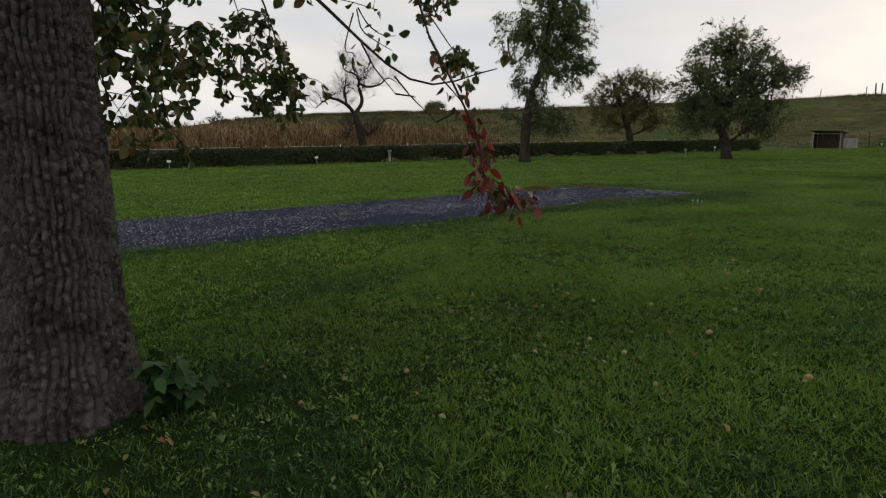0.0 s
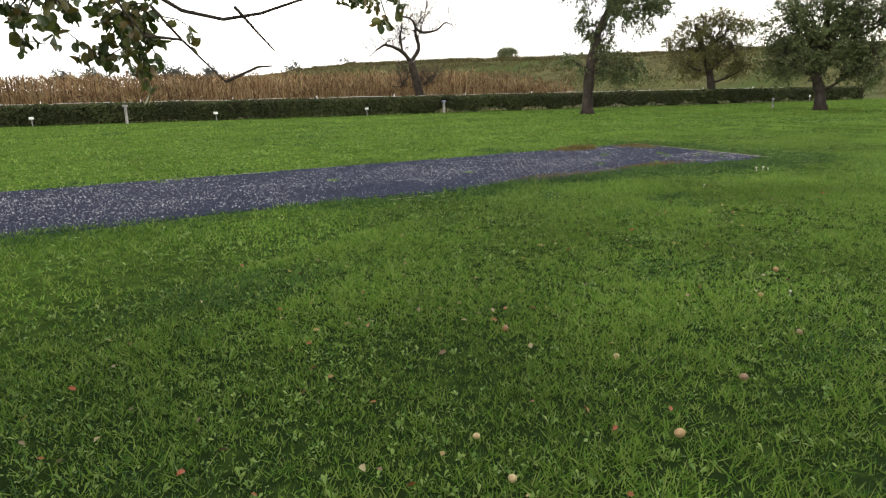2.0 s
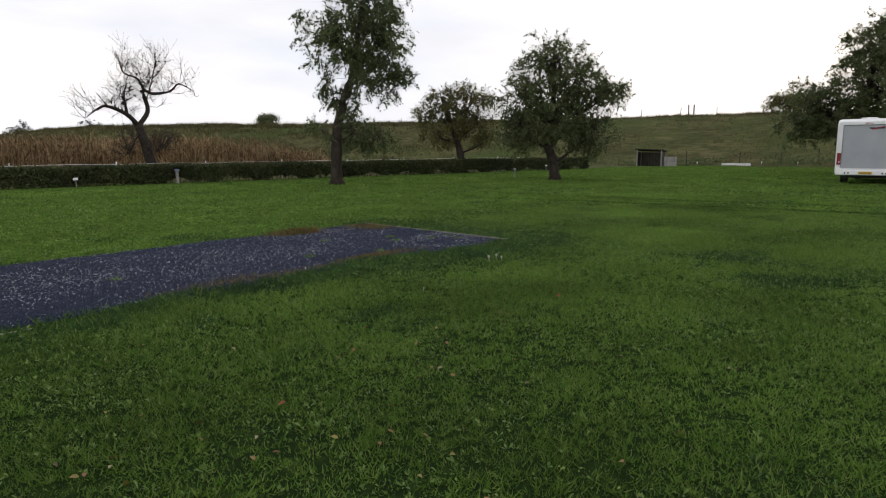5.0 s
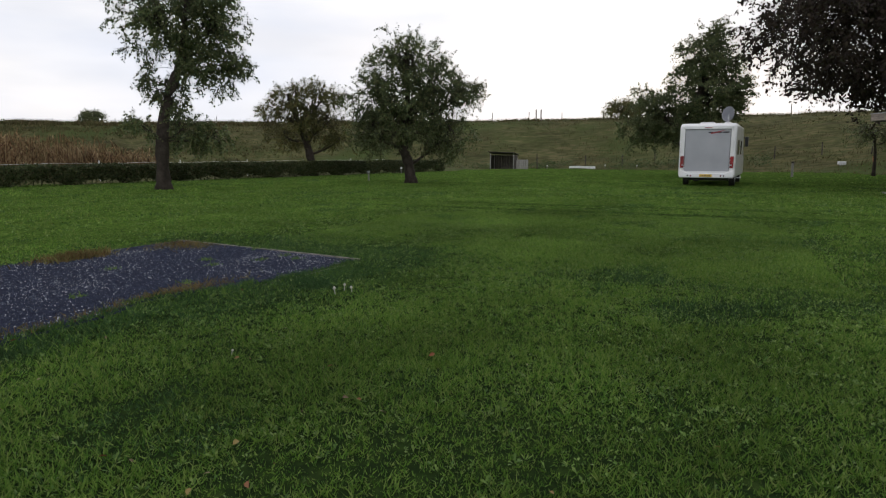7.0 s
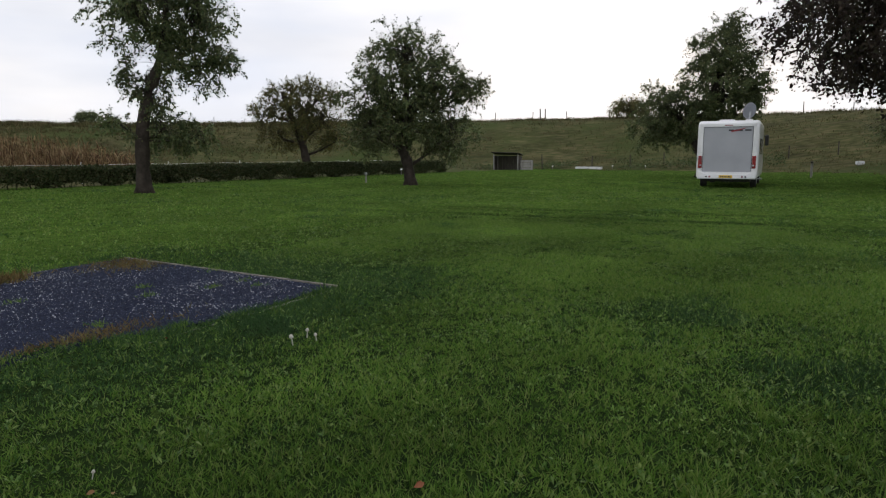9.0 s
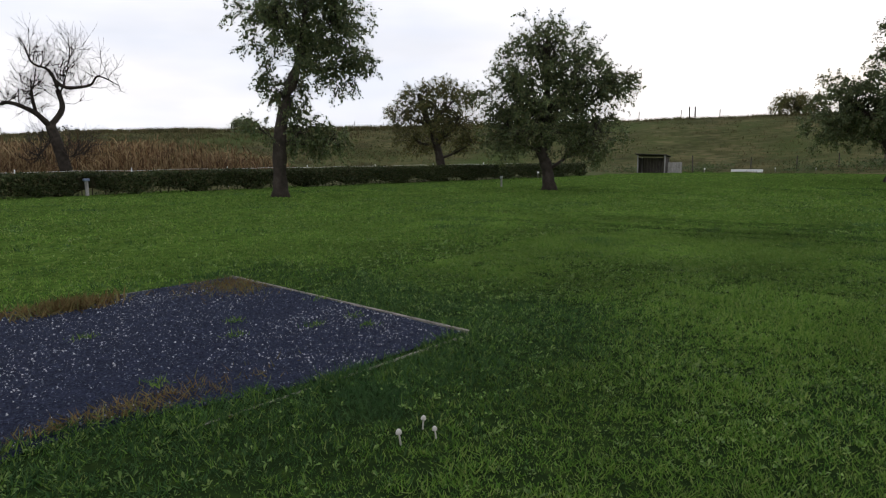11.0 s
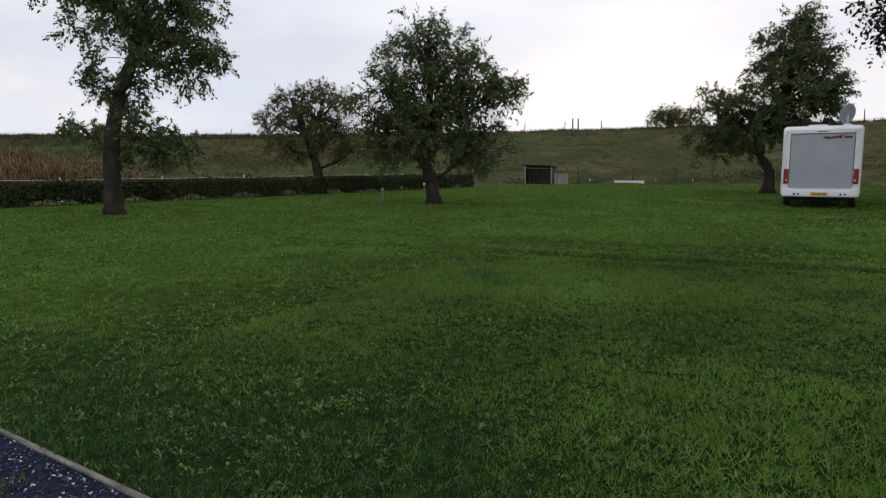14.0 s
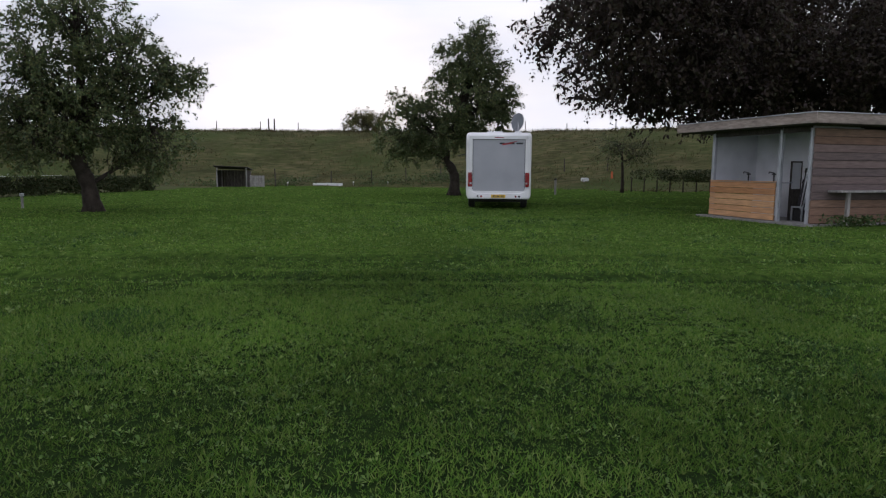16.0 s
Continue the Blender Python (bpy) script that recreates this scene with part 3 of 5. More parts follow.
# ---- grass and weeds ----
def lawn_points(rng, n, x0, x1, y0, y1, near, far):
    x, y = rng.uniform(x0, x1, n), rng.uniform(y0, y1, n)
    d = way_distance(x, y)
    ok = (d >= near) & (d < far) & ~on_pad(x, y, np.where(x > 11.2, 0.0, -0.03 - 0.06 * (1 + waves(x * 2.9, y * 3.7)))) & (y < HEDGE(x) - 0.1) & (y > np.where(x < 7, 0.5, 1.2 - (x - 7) * 0.3))
    ok &= (rut_offset(x, y) > 0.30 + 0.14 * waves(x * 1.3, y * 1.7)) | (y > 15) | (rng.random(n) < 0.26)
    return x[ok], y[ok]


def pad_distance(x, y):
    """How far a spot lies from the gravel's near side and end."""
    side = np.hypot(np.clip(x - 13.2, 0, None), y - PAD_NEAR(np.minimum(x, 13.2)))
    end = np.where((y > 7.0) & (y < 11.6), np.abs(x - PAD_END(y)), 9)
    # Far-side ring of darker grass, partly standing for lens falloff
    beyond = np.hypot(y - PAD_FAR(np.minimum(x, 13.6)), np.clip(x - 13.6, 0, None)) + 0.45
    return np.minimum(np.minimum(side, end), beyond)


def clumped(rng, x, y, keep, depth):
    """Thins points by patchy noise, so that the sward is uneven."""
    return rng.random(len(x)) < keep + depth * (0.6 * fbm(x, y, 0.22, 2) + 0.5 * fbm(x, y, 1.1, 3))


def tussock(x, y):
    """How tall the sward stands at a spot: mown low, with tufts and hollows."""
    return np.clip(1.0 + 0.55 * fbm(x, y, 0.16, 5, 2) + 0.55 * fbm(x * 0.7, y, 0.6, 6) + 0.35 * fbm(x, y, 2.4, 7), 0.3, 2.1)


rng = np.random.default_rng(11)
grass, lush = Soup(), Soup()
for n, area, near, far, wide, tall, flat, tuft in ((430000, (-1.8, 22, 0.4, 12), 0, 4.1, 0.0076, 0.050, 0.8, 4), (240000, (-2, 28, -3, 17), 3.8, 8.5, 0.013, 0.050, 0.8, 3),
                                                   (190000, (-4, 46, -8, 36), 8.5, 24.0, 0.030, 0.058, 0.9, 2), (50000, (-6, 62, -14, 37), 24.0, 52.0, 0.065, 0.065, 1.1, 1)):
    x0, y0 = lawn_points(rng, n, *area, near, far)
    ok = clumped(rng, x0, y0, 0.78, 0.55)
    x0, y0 = x0[ok], y0[ok]
    high = rng.uniform(0.65, 1.3, len(x0)) * tussock(x0, y0)
    x, y = np.repeat(x0, tuft) + rng.normal(0, wide * 1.8, len(x0) * tuft), np.repeat(y0, tuft) + rng.normal(0, wide * 1.8, len(x0) * tuft)
    high = np.repeat(high, tuft) * rng.uniform(0.55, 1.2, len(x))
    lean = np.stack([rng.normal(0, flat, len(x)), rng.normal(0, flat, len(x)), np.ones(len(x))], -1)
    rot = frames(lean, rng)
    pd = pad_distance(x, y)
    tallness = tall * high * (1 + 0.8 * np.exp(-pd / 0.3))
    size = np.stack([wide * rng.uniform(0.6, 1.4, len(x)), tallness, tallness], -1)
    pos = np.stack([x, y, np.maximum(height(x, y), np.where(on_pad(x, y), 0.022, -0.02)) - 0.004], -1)
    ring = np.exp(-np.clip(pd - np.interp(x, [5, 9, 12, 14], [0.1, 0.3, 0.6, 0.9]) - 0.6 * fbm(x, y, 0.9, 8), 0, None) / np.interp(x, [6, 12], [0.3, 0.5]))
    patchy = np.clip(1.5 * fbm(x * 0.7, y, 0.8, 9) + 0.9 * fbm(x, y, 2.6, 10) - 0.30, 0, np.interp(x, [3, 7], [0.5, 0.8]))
    # The last term darkens blades round the trunk for the tree's shade
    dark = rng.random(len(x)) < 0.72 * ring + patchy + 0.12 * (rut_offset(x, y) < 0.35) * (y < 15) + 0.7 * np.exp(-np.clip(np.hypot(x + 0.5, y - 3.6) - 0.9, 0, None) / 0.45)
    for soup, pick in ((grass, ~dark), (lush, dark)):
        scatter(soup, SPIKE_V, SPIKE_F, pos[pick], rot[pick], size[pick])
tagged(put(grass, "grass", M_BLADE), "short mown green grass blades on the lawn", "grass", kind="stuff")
tagged(put(lush, "lush_grass", M_LUSH_SHADED), "longer dark green grass round the gravel pitch, and blades darkened for tree shade", "grass", kind="stuff")

# clover and dandelion: rosettes of broad or slim leaves that fan out from one crown
weeds = Soup()
TOOTH_V = np.array([(0, 0, 0), (-0.09, 0.35, 0.10), (-0.17, 0.72, 0.12), (0, 1, 0.0), (0.17, 0.72, 0.12), (0.09, 0.35, 0.10)])
for n, area, near, far, leaf, size0, lv, lf, seed in ((64000, (-1.8, 22.2, 0.4, 12), 0, 4.4, 3, 0.019, ROUND_V, ROUND_F, 12), (52000, (-1.8, 22.2, 0.4, 12), 0, 4.4, 4, 0.036, TOOTH_V, ROUND_F, 13),
                                                      (60000, (-3, 34, -8, 24), 4.2, 16.0, 3, 0.042, DIAMOND_V, DIAMOND_F, 14)):
    x, y = lawn_points(rng, n, *area, near, far)
    ok = rng.random(len(x)) < 0.26 + 0.6 * fbm(x, y, 0.35, seed) + 0.45 * fbm(x, y, 1.6, seed + 5)
    x, y = x[ok], y[ok]
    big = rng.uniform(0.55, 1.3, len(x))
    for k in range(leaf):
        a = rng.uniform(0, 2 * np.pi, len(x))
        d = np.stack([np.cos(a), np.sin(a), rng.uniform(0.15, 1.3, len(x))], -1)
        pos = np.stack([x + 0.006 * np.cos(a), y + 0.006 * np.sin(a), height(x, y) + (rng.uniform(0.012, 0.040, len(x)) if seed != 13 else 0.004)], -1)
        scatter(weeds, lv, lf, pos, frames(d, rng, 0.35), size0 * big * rng.uniform(0.7, 1.2, len(x)))
tagged(put(weeds, "weeds", M_WEED), "low broad-leaved clover and dandelion rosettes in the lawn", "weeds", kind="stuff")

dry = Soup()
n = 110000
x, y = rng.uniform(44, 92, n), rng.uniform(-60, 130, n)
d = crest_distance(x, y)
ok = (d < 22.5) & (rng.random(n) < 0.35 + 0.8 * fbm(x * 1.6, y * 0.7, 2.6, 21) + 0.5 * (d < 3))
x, y = x[ok], y[ok]
for k in range(3):
    lean = np.stack([rng.normal(0, 0.5, len(x)), rng.normal(0, 0.5, len(x)), np.ones(len(x))], -1)
    t = rng.uniform(0.10, 0.30, len(x)) * (1 + 0.9 * np.clip((y - 35) / 30, 0, 1)) * (1 + 0.6 * (crest_distance(x, y) < 3))
    pos = np.stack([x + rng.normal(0, 0.15, len(x)), y + rng.normal(0, 0.15, len(x)), height(x, y) - 0.03], -1)
    scatter(dry, SPIKE_V, SPIKE_F, pos, frames(lean, rng), np.stack([t * 0.22, t, t], -1))
tagged(put(dry, "rough_grass", M_DRY), "tall dry straw-coloured grass tufts on the dike", "grass", kind="stuff")

scrub = Soup()
n = 150000
x, y = rng.uniform(50, 92, n), rng.uniform(34, 150, n)
bushy = fbm(x * 1.5, y * 0.8, 4.5, 23)
ok = (crest_distance(x, y) < 17) & (rng.random(n) < -0.02 + 1.1 * bushy)
x, y, bushy = x[ok], y[ok], bushy[ok]
scatter(scrub, DIAMOND_V, DIAMOND_F, np.stack([x, y, height(x, y) + rng.uniform(-0.02, 0.75, len(x)) * np.clip(bushy * 1.6, 0.1, 1)], -1), frames(unit(rng, len(x)), rng), rng.uniform(0.10, 0.22, len(x)))
tagged(put(scrub, "scrub", M_SCRUB), "low olive scrub and weeds on the dike slope", "scrub", kind="stuff")

rust = Soup()
for cx, cy, sx, sy, n in ((13.25, 10.65, 0.28, 0.30, 1900), (11.65, 11.12, 0.24, 0.13, 2100), (10.35, 8.12, 0.32, 0.10, 900), (9.3, 8.1, 0.8, 0.12, 800), (8.0, 8.35, 0.4, 0.12, 500), (10.7, 8.0, 0.4, 0.12, 300)):
    x, y = rng.normal(cx, sx, n), rng.normal(cy, sy, n)
    ok = on_pad(x, y, -0.03)
    x, y = x[ok], y[ok]
    lean = np.stack([rng.normal(0, 0.8, len(x)), rng.normal(0, 0.8, len(x)), np.ones(len(x))], -1)
    t = rng.uniform(0.02, 0.085 if n < 2000 else 0.15, len(x))
    scatter(rust, SPIKE_V, SPIKE_F, np.stack([x, y, np.full(len(x), 0.022)], -1), frames(lean, rng), np.stack([t * 0.13, t, t], -1))
tagged(put(rust, "dead_weeds", M_RUST), "rust-brown dead weeds on the gravel edge", "weeds", kind="stuff")

nettles = Soup()
n = 9000
y = rng.uniform(-2, 27, n)
x = 66.3 - 0.02 * (y - 8) ** 2 * 0.4 + rng.normal(0, 0.9, n)
ok = rng.random(n) < 0.45 + 0.7 * waves(y * 0.6, x * 0.2)
x, y = x[ok], y[ok]
scatter(nettles, DIAMOND_V, DIAMOND_F, np.stack([x, y, height(x, y) + rng.uniform(0, 0.55, len(x))], -1), frames(unit(rng, len(x)), rng), rng.uniform(0.08, 0.19, len(x)))
tagged(put(nettles, "nettles", M_NETTLE), "dark green nettle bank along the foot of the dike", "weeds", kind="stuff")


# ---- trees ----
PRONG_V = np.array([(-0.5, 0, -0.3), (0.5, 0, -0.3), (0, 0, 0.6), (0, 1, 0)])
PRONG_F = np.array([(0, 1, 3), (1, 2, 3), (2, 0, 3)])


def tree(name, base, trunk, radii, lobes, clusters, per, leaf, mat, label, seed, spread=0.38, bark=M_BARK2, sprigs=60, group="orchard trees", low=None, gap=0.0, droop=0.25, stout=0.09):
    """A tree: trunk points and radii from its base, crown lobes (centre, half axes), how many leafy boughs and how many leaves on each.
    Each bough ends in a fan of twigs, and the leaves sit along those twigs."""
    rng = np.random.default_rng(seed)
    top = thing(name, pose(*base), label, "tree", group)
    tp = curve(trunk, 14)
    wood = Soup()
    rr = np.interp(np.linspace(0, 1, 14), np.linspace(0, 1, len(radii)), radii)
    tube(wood, tp, rr * (1 + 0.06 * rng.normal(size=14)), 12)
    for q in np.arange(5) * 2 * np.pi / 5:
        tube(wood, [(0.5 * rr[0] * math.cos(q), 0.5 * rr[0] * math.sin(q), 0.3), (1.15 * rr[0] * math.cos(q), 1.15 * rr[0] * math.sin(q), -0.06)], [rr[0] * 0.5, rr[0] * 0.35], 6)
    put(wood, "trunk", bark, top, smooth=True)
    crown = Soup()
    vols = np.array([r[0] * r[1] * r[2] for _, r in lobes])
    for (c, r), share in zip(lobes, vols ** 0.75 / (vols ** 0.75).sum()):
        c, r = np.array(c, dtype=float), np.array(r, dtype=float)
        limbs = Soup()
        start = tp[np.argmin(np.linalg.norm(tp - (c - [0, 0, r[2] * 0.9]), axis=1))]
        mid = start * 0.55 + c * 0.45 + rng.normal(0, 0.12, 3) * r
        spine = curve([start, mid, c, c + [0, 0, r[2] * 0.55]], 10)
        tube(limbs, spine, np.linspace(min(rr[-1] * 0.8, stout), 0.015, 10), 7)
        k = int(clusters * share) + 2
        dirs = unit(rng, k * 4)
        rad = rng.random(k * 4) ** 0.42
        bulge = np.array([1 + 0.45 * noise.noise(Vector(q * 2.3 + 3 * seed)) for q in dirs])
        pts = c + dirs * (rad * bulge)[:, None] * r
        g = np.array([noise.noise(Vector(p / max(r.max(), 1.5) * 1.9 + seed)) for p in pts])
        keep = g > gap - 0.25
        pts, rad = pts[keep][:k], rad[keep][:k]
        if low is not None:
            rad = rad[pts[:, 2] > low]
            pts = pts[pts[:, 2] > low]
        for p in pts:
            s = spine[rng.integers(2, 10)]
            m = (s + p) / 2 + rng.normal(0, 0.12, 3) + [0, 0, 0.1]
            tube(limbs, curve([s, m, p], 4), np.linspace(0.018, 0.006, 4), 3)
        # fans of twigs at the boughs' ends
        fan = 5
        away = (pts - c) / r
        away[:, 2] = away[:, 2] * 0.7 - droop
        d = np.repeat(away, fan, 0) * 0.9 + rng.normal(0, 0.62, (len(pts) * fan, 3))
        d /= np.linalg.norm(d, axis=1)[:, None]
        p0 = np.repeat(pts, fan, 0) + rng.normal(0, spread * 0.25, (len(pts) * fan, 3))
        ln = spread * rng.uniform(1.0, 2.7, len(d))
        # long shoots that stand out of the crown
        k2 = int(sprigs * share) + 1
        sp = unit(rng, k2)
        sp[:, 2] = np.abs(sp[:, 2]) * 0.9 - 0.15
        out = sp + [0, 0, 0.55] + rng.normal(0, 0.25, (k2, 3))
        out /= np.linalg.norm(out, axis=1)[:, None]
        p0, d, ln = np.concatenate([p0, c + sp * r * 0.72]), np.concatenate([d, out]), np.concatenate([ln, rng.uniform(0.6, 1.35, k2) * min(1.0, r.max() * 0.55)])
        scatter(limbs, PRONG_V, PRONG_F, p0, frames(d, rng), np.stack([np.full(len(d), 0.014), ln, np.full(len(d), 0.014)], -1))
        put(limbs, "limb", bark, top, smooth=True)
        each = max(3, per // fan)
        t = rng.random((len(d), each)) ** 0.8
        sag = (t ** 2)[:, :, None] * np.array([0, 0, -droop * 0.5]) * ln[:, None, None]
        q = (p0[:, None] + d[:, None] * (t * ln[:, None])[:, :, None] + sag + rng.normal(0, 0.35 * leaf, (len(d), each, 3))).reshape(-1, 3)
        face = np.repeat(d, each, 0) * 0.6 + rng.normal(0, 0.6, (len(q), 3)) + [0, 0, -0.45]
        scatter(crown, DIAMOND_V, DIAMOND_F, q, frames(face, rng), leaf * rng.uniform(0.6, 1.35, len(q)))
    put(crown, "crown", mat, top)
    return top


def across(ux, uy):
    """Places in a tree's own plan: across the lawn's long view, into the depth, up."""
    return lambda r, d, z: (ux * r - uy * d, uy * r + ux * d, z)


AC = across(0.70, -0.71)
tree("pear_tree", (25.5, 23.3, 0), [(0, 0, 0), AC(0.0, 0, 1.2), AC(0.1, 0, 2.6), AC(0.45, 0, 3.9), AC(0.95, 0, 5.4), AC(1.25, 0, 7.8)], [0.28, 0.25, 0.24, 0.21, 0.15, 0.06],
     [(AC(1.0, 0, 5.0), (1.25, 1.2, 1.2)), (AC(0.1, 0, 6.6), (1.6, 1.6, 1.4)), (AC(1.5, 0.2, 8.2), (1.7, 1.7, 1.5)), (AC(2.2, 0, 6.5), (1.3, 1.3, 1.4)), (AC(2.8, 0, 4.9), (0.85, 1.0, 1.0)), (AC(0.3, 0.2, 3.9), (0.85, 0.85, 0.8)),
      (AC(0.7, 0, 2.45), (1.05, 1.05, 0.85)), (AC(2.0, 0, 2.1), (0.85, 0.8, 0.5)), (AC(-0.75, 0, 2.6), (0.55, 0.6, 0.4))], 430, 95, 0.102, M_APPLE,
     "tall leaning pear tree with leafy growth round its trunk", 21, 0.24, gap=0.16, sprigs=190, droop=0.55, stout=0.13)
AC = across(0.564, -0.825)
tree("apple_tree", (41.5, 26.7, 0), [(0, 0, 0), AC(-0.1, 0, 1.1), AC(-0.35, 0, 2.2), AC(-0.9, 0, 3.7), AC(-1.4, 0, 5.2)], [0.30, 0.26, 0.22, 0.17, 0.12],
     [(AC(-2.0, 0, 3.8), (1.2, 1.3, 1.1)), (AC(-0.9, 0, 4.9), (1.3, 1.4, 1.0)), (AC(0.8, 0, 4.9), (1.3, 1.3, 1.1)), (AC(1.0, 0, 3.3), (1.4, 1.4, 1.1)), (AC(-1.7, 0, 2.5), (1.2, 1.2, 0.8)), (AC(1.7, 0, 2.2), (0.9, 0.9, 0.7)), (AC(-0.3, 0.3, 3.6), (1.2, 1.2, 1.0))], 330, 80, 0.092, M_YELLOWING,
     "thin-crowned apple tree with yellowing leaves beside the hedge", 22, 0.28, sprigs=280, gap=0.15)
AC = across(0.419, -0.908)
tree("apple_tree", (34.4, 16.4, 0), [(0, 0, 0), AC(-0.1, 0, 0.9), AC(-0.35, 0, 1.8), AC(-0.2, 0.1, 3.0), AC(-0.1, 0, 5.0)], [0.27, 0.25, 0.25, 0.19, 0.10],
     [(AC(-0.2, 0, 5.9), (1.5, 1.5, 1.3)), (AC(-1.5, 0, 4.3), (1.5, 1.6, 1.5)), (AC(1.0, 0, 4.6), (1.5, 1.6, 1.5)), (AC(2.35, 0, 4.2), (0.95, 1.1, 1.1)), (AC(-0.2, 0, 3.1), (2.2, 2.2, 1.5)), (AC(1.8, 0.2, 2.4), (1.35, 1.3, 1.1)), (AC(-1.8, -0.2, 2.4), (1.0, 1.1, 1.0))], 640, 95, 0.092, M_APPLE,
     "dense round apple tree with a thick short trunk", 23, 0.26, sprigs=300, low=1.2, gap=0.15)
AC = across(0.0, -1.0)
tree("apple_tree", (49.4, 4.0, 0), [(0, 0, 0), AC(0.0, 0, 1.2), AC(-0.5, 0, 2.3), AC(0.3, 0, 4.5), AC(0.9, 0, 7.4)], [0.32, 0.27, 0.24, 0.17, 0.08],
     [(AC(0.9, 0, 5.0), (2.2, 2.3, 2.0)), (AC(0.9, 0, 7.1), (1.8, 1.9, 1.6)), (AC(1.0, 0, 8.7), (0.95, 1.0, 0.9)), (AC(-2.1, 0, 4.2), (1.5, 1.6, 1.4)), (AC(-3.0, 0, 2.9), (1.1, 1.2, 1.1)), (AC(-0.6, 0, 3.2), (1.8, 1.9, 1.2)), (AC(2.5, 0, 5.0), (0.95, 1.0, 1.3))], 680, 100, 0.11, M_APPLE,
     "broad dark apple tree rising behind the motorhome", 24, 0.27, sprigs=200, low=1.5, gap=0.08)
tree("copper_beech", (46.0, -11.9, 0), [(0, 0, 0), (0.1, 0, 2.5), (0.0, 0.2, 6), (0, 0, 11)], [0.62, 0.5, 0.42, 0.25],
     [((0, 0, 9.5), (7.0, 7.5, 6.0)), ((-7.6, 8.0, 7.6), (3.9, 5.3, 3.6)), ((-6, 2.0, 5.4), (4.2, 6.0, 2.6)), ((-7.0, -3, 6.5), (4.0, 5.0, 3.0)), ((-5, 6.7, 5.0), (3.5, 4.4, 1.9)), ((2, -6, 7), (6, 6, 4)), ((-8.8, 10.6, 6.6), (2.6, 2.6, 2.1)), ((-7.5, 9.0, 9.2), (3.0, 3.2, 2.2))], 2150, 90, 0.165, M_BEECH,
     "huge dark copper beech spreading over the wash house", 25, 0.50, sprigs=60, group="", low=3.9, gap=0.0, droop=0.40)
tree("apple_tree", (55.0, -7.2, 0), [(0, 0, 0), (0.05, 0, 1.2), (0, 0.1, 2.4)], [0.11, 0.09, 0.06],
     [((0, 0.3, 2.9), (1.4, 1.9, 0.7)), ((0, -0.6, 2.6), (1.2, 1.3, 0.6))], 60, 40, 0.10, M_APPLE, "small umbrella-shaped young tree on a thin stem", 26, 0.32, sprigs=40)
for i, (x, y, w, h, m, lab) in enumerate(((77.0, 88.0, 1.9, 2.2, M_APPLE, "round hawthorn bush on the dike crest"), (86.5, 12.0, 2.8, 2.2, M_YELLOWING, "thinning brownish thorn bush on the dike crest"))):
    z = float(height(x, y))
    tree("bush", (x, y, z), [(0, 0, -0.1), (0, 0, 0.5), (0, 0, 1.0)], [0.1, 0.08, 0.05], [((0, 0, h * 0.5), (w * 0.7, w, h * 0.5))], 130, 45, 0.17, m, lab, 31 + i, 0.32, sprigs=90, group="dike bushes")
# Horizon trees: their haze is only in the pale leaf colour
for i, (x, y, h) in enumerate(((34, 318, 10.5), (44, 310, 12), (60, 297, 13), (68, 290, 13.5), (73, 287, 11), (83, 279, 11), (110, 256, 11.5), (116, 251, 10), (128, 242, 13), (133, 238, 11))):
    tree("far_tree", (x, y, 0), [(0, 0, 0), (0, 0, 2), (0, 0, h * 0.6)], [0.4, 0.35, 0.15], [((0, 0, h * 0.62), (h * 0.36, h * 0.36, h * 0.36)), ((h * 0.3, -h * 0.2, h * 0.48), (h * 0.25, h * 0.25, h * 0.26))], 90, 22, 0.8, M_FAR_HAZE,
         "distant field tree on the horizon with haze in its leaf colour", 60 + i, 0.8, sprigs=20, group="far trees")


def grow(soup, p, d, ln, r, depth, rng, up=0.15):
    """A bare limb that bends and forks down to twigs."""
    pts, q = [p], np.array(d)
    for _ in range(4):
        q = q + rng.normal(0, 0.24, 3) + [0, 0, up * 0.5]
        q /= np.linalg.norm(q)
        pts.append(pts[-1] + q * ln / 4)
    tube(soup, pts, np.linspace(r, r * 0.55, 5), 7 if r > 0.04 else 3)
    if depth:
        for k in range(3 if depth > 2 else 5 if depth > 1 else 7):
            at = pts[rng.integers(2, 5)] if k else pts[-1]
            side = q + rng.normal(0, 0.75, 3) + [0, 0, up]
            grow(soup, at, side / np.linalg.norm(side), ln * rng.uniform(0.5, 0.78), r * (0.55 if depth > 2 else 0.42), depth - 1, rng, up)


bare = thing("dead_tree", pose(23.7, 36.4, 0), "leafless old fruit tree with gnarled forks behind the hedge", "tree", "orchard trees")
rng = np.random.default_rng(77)
BA = lambda r, z: np.array((0.845 * r, -0.535 * r, z))      # across and up
wood = Soup()
tube(wood, curve([BA(0.62, 0), BA(0.45, 1.1), BA(0.2, 2.2), BA(0.0, 3.0)], 12), np.linspace(0.29, 0.22, 12), 12)
put(wood, "trunk", M_BARK2, bare, smooth=True)
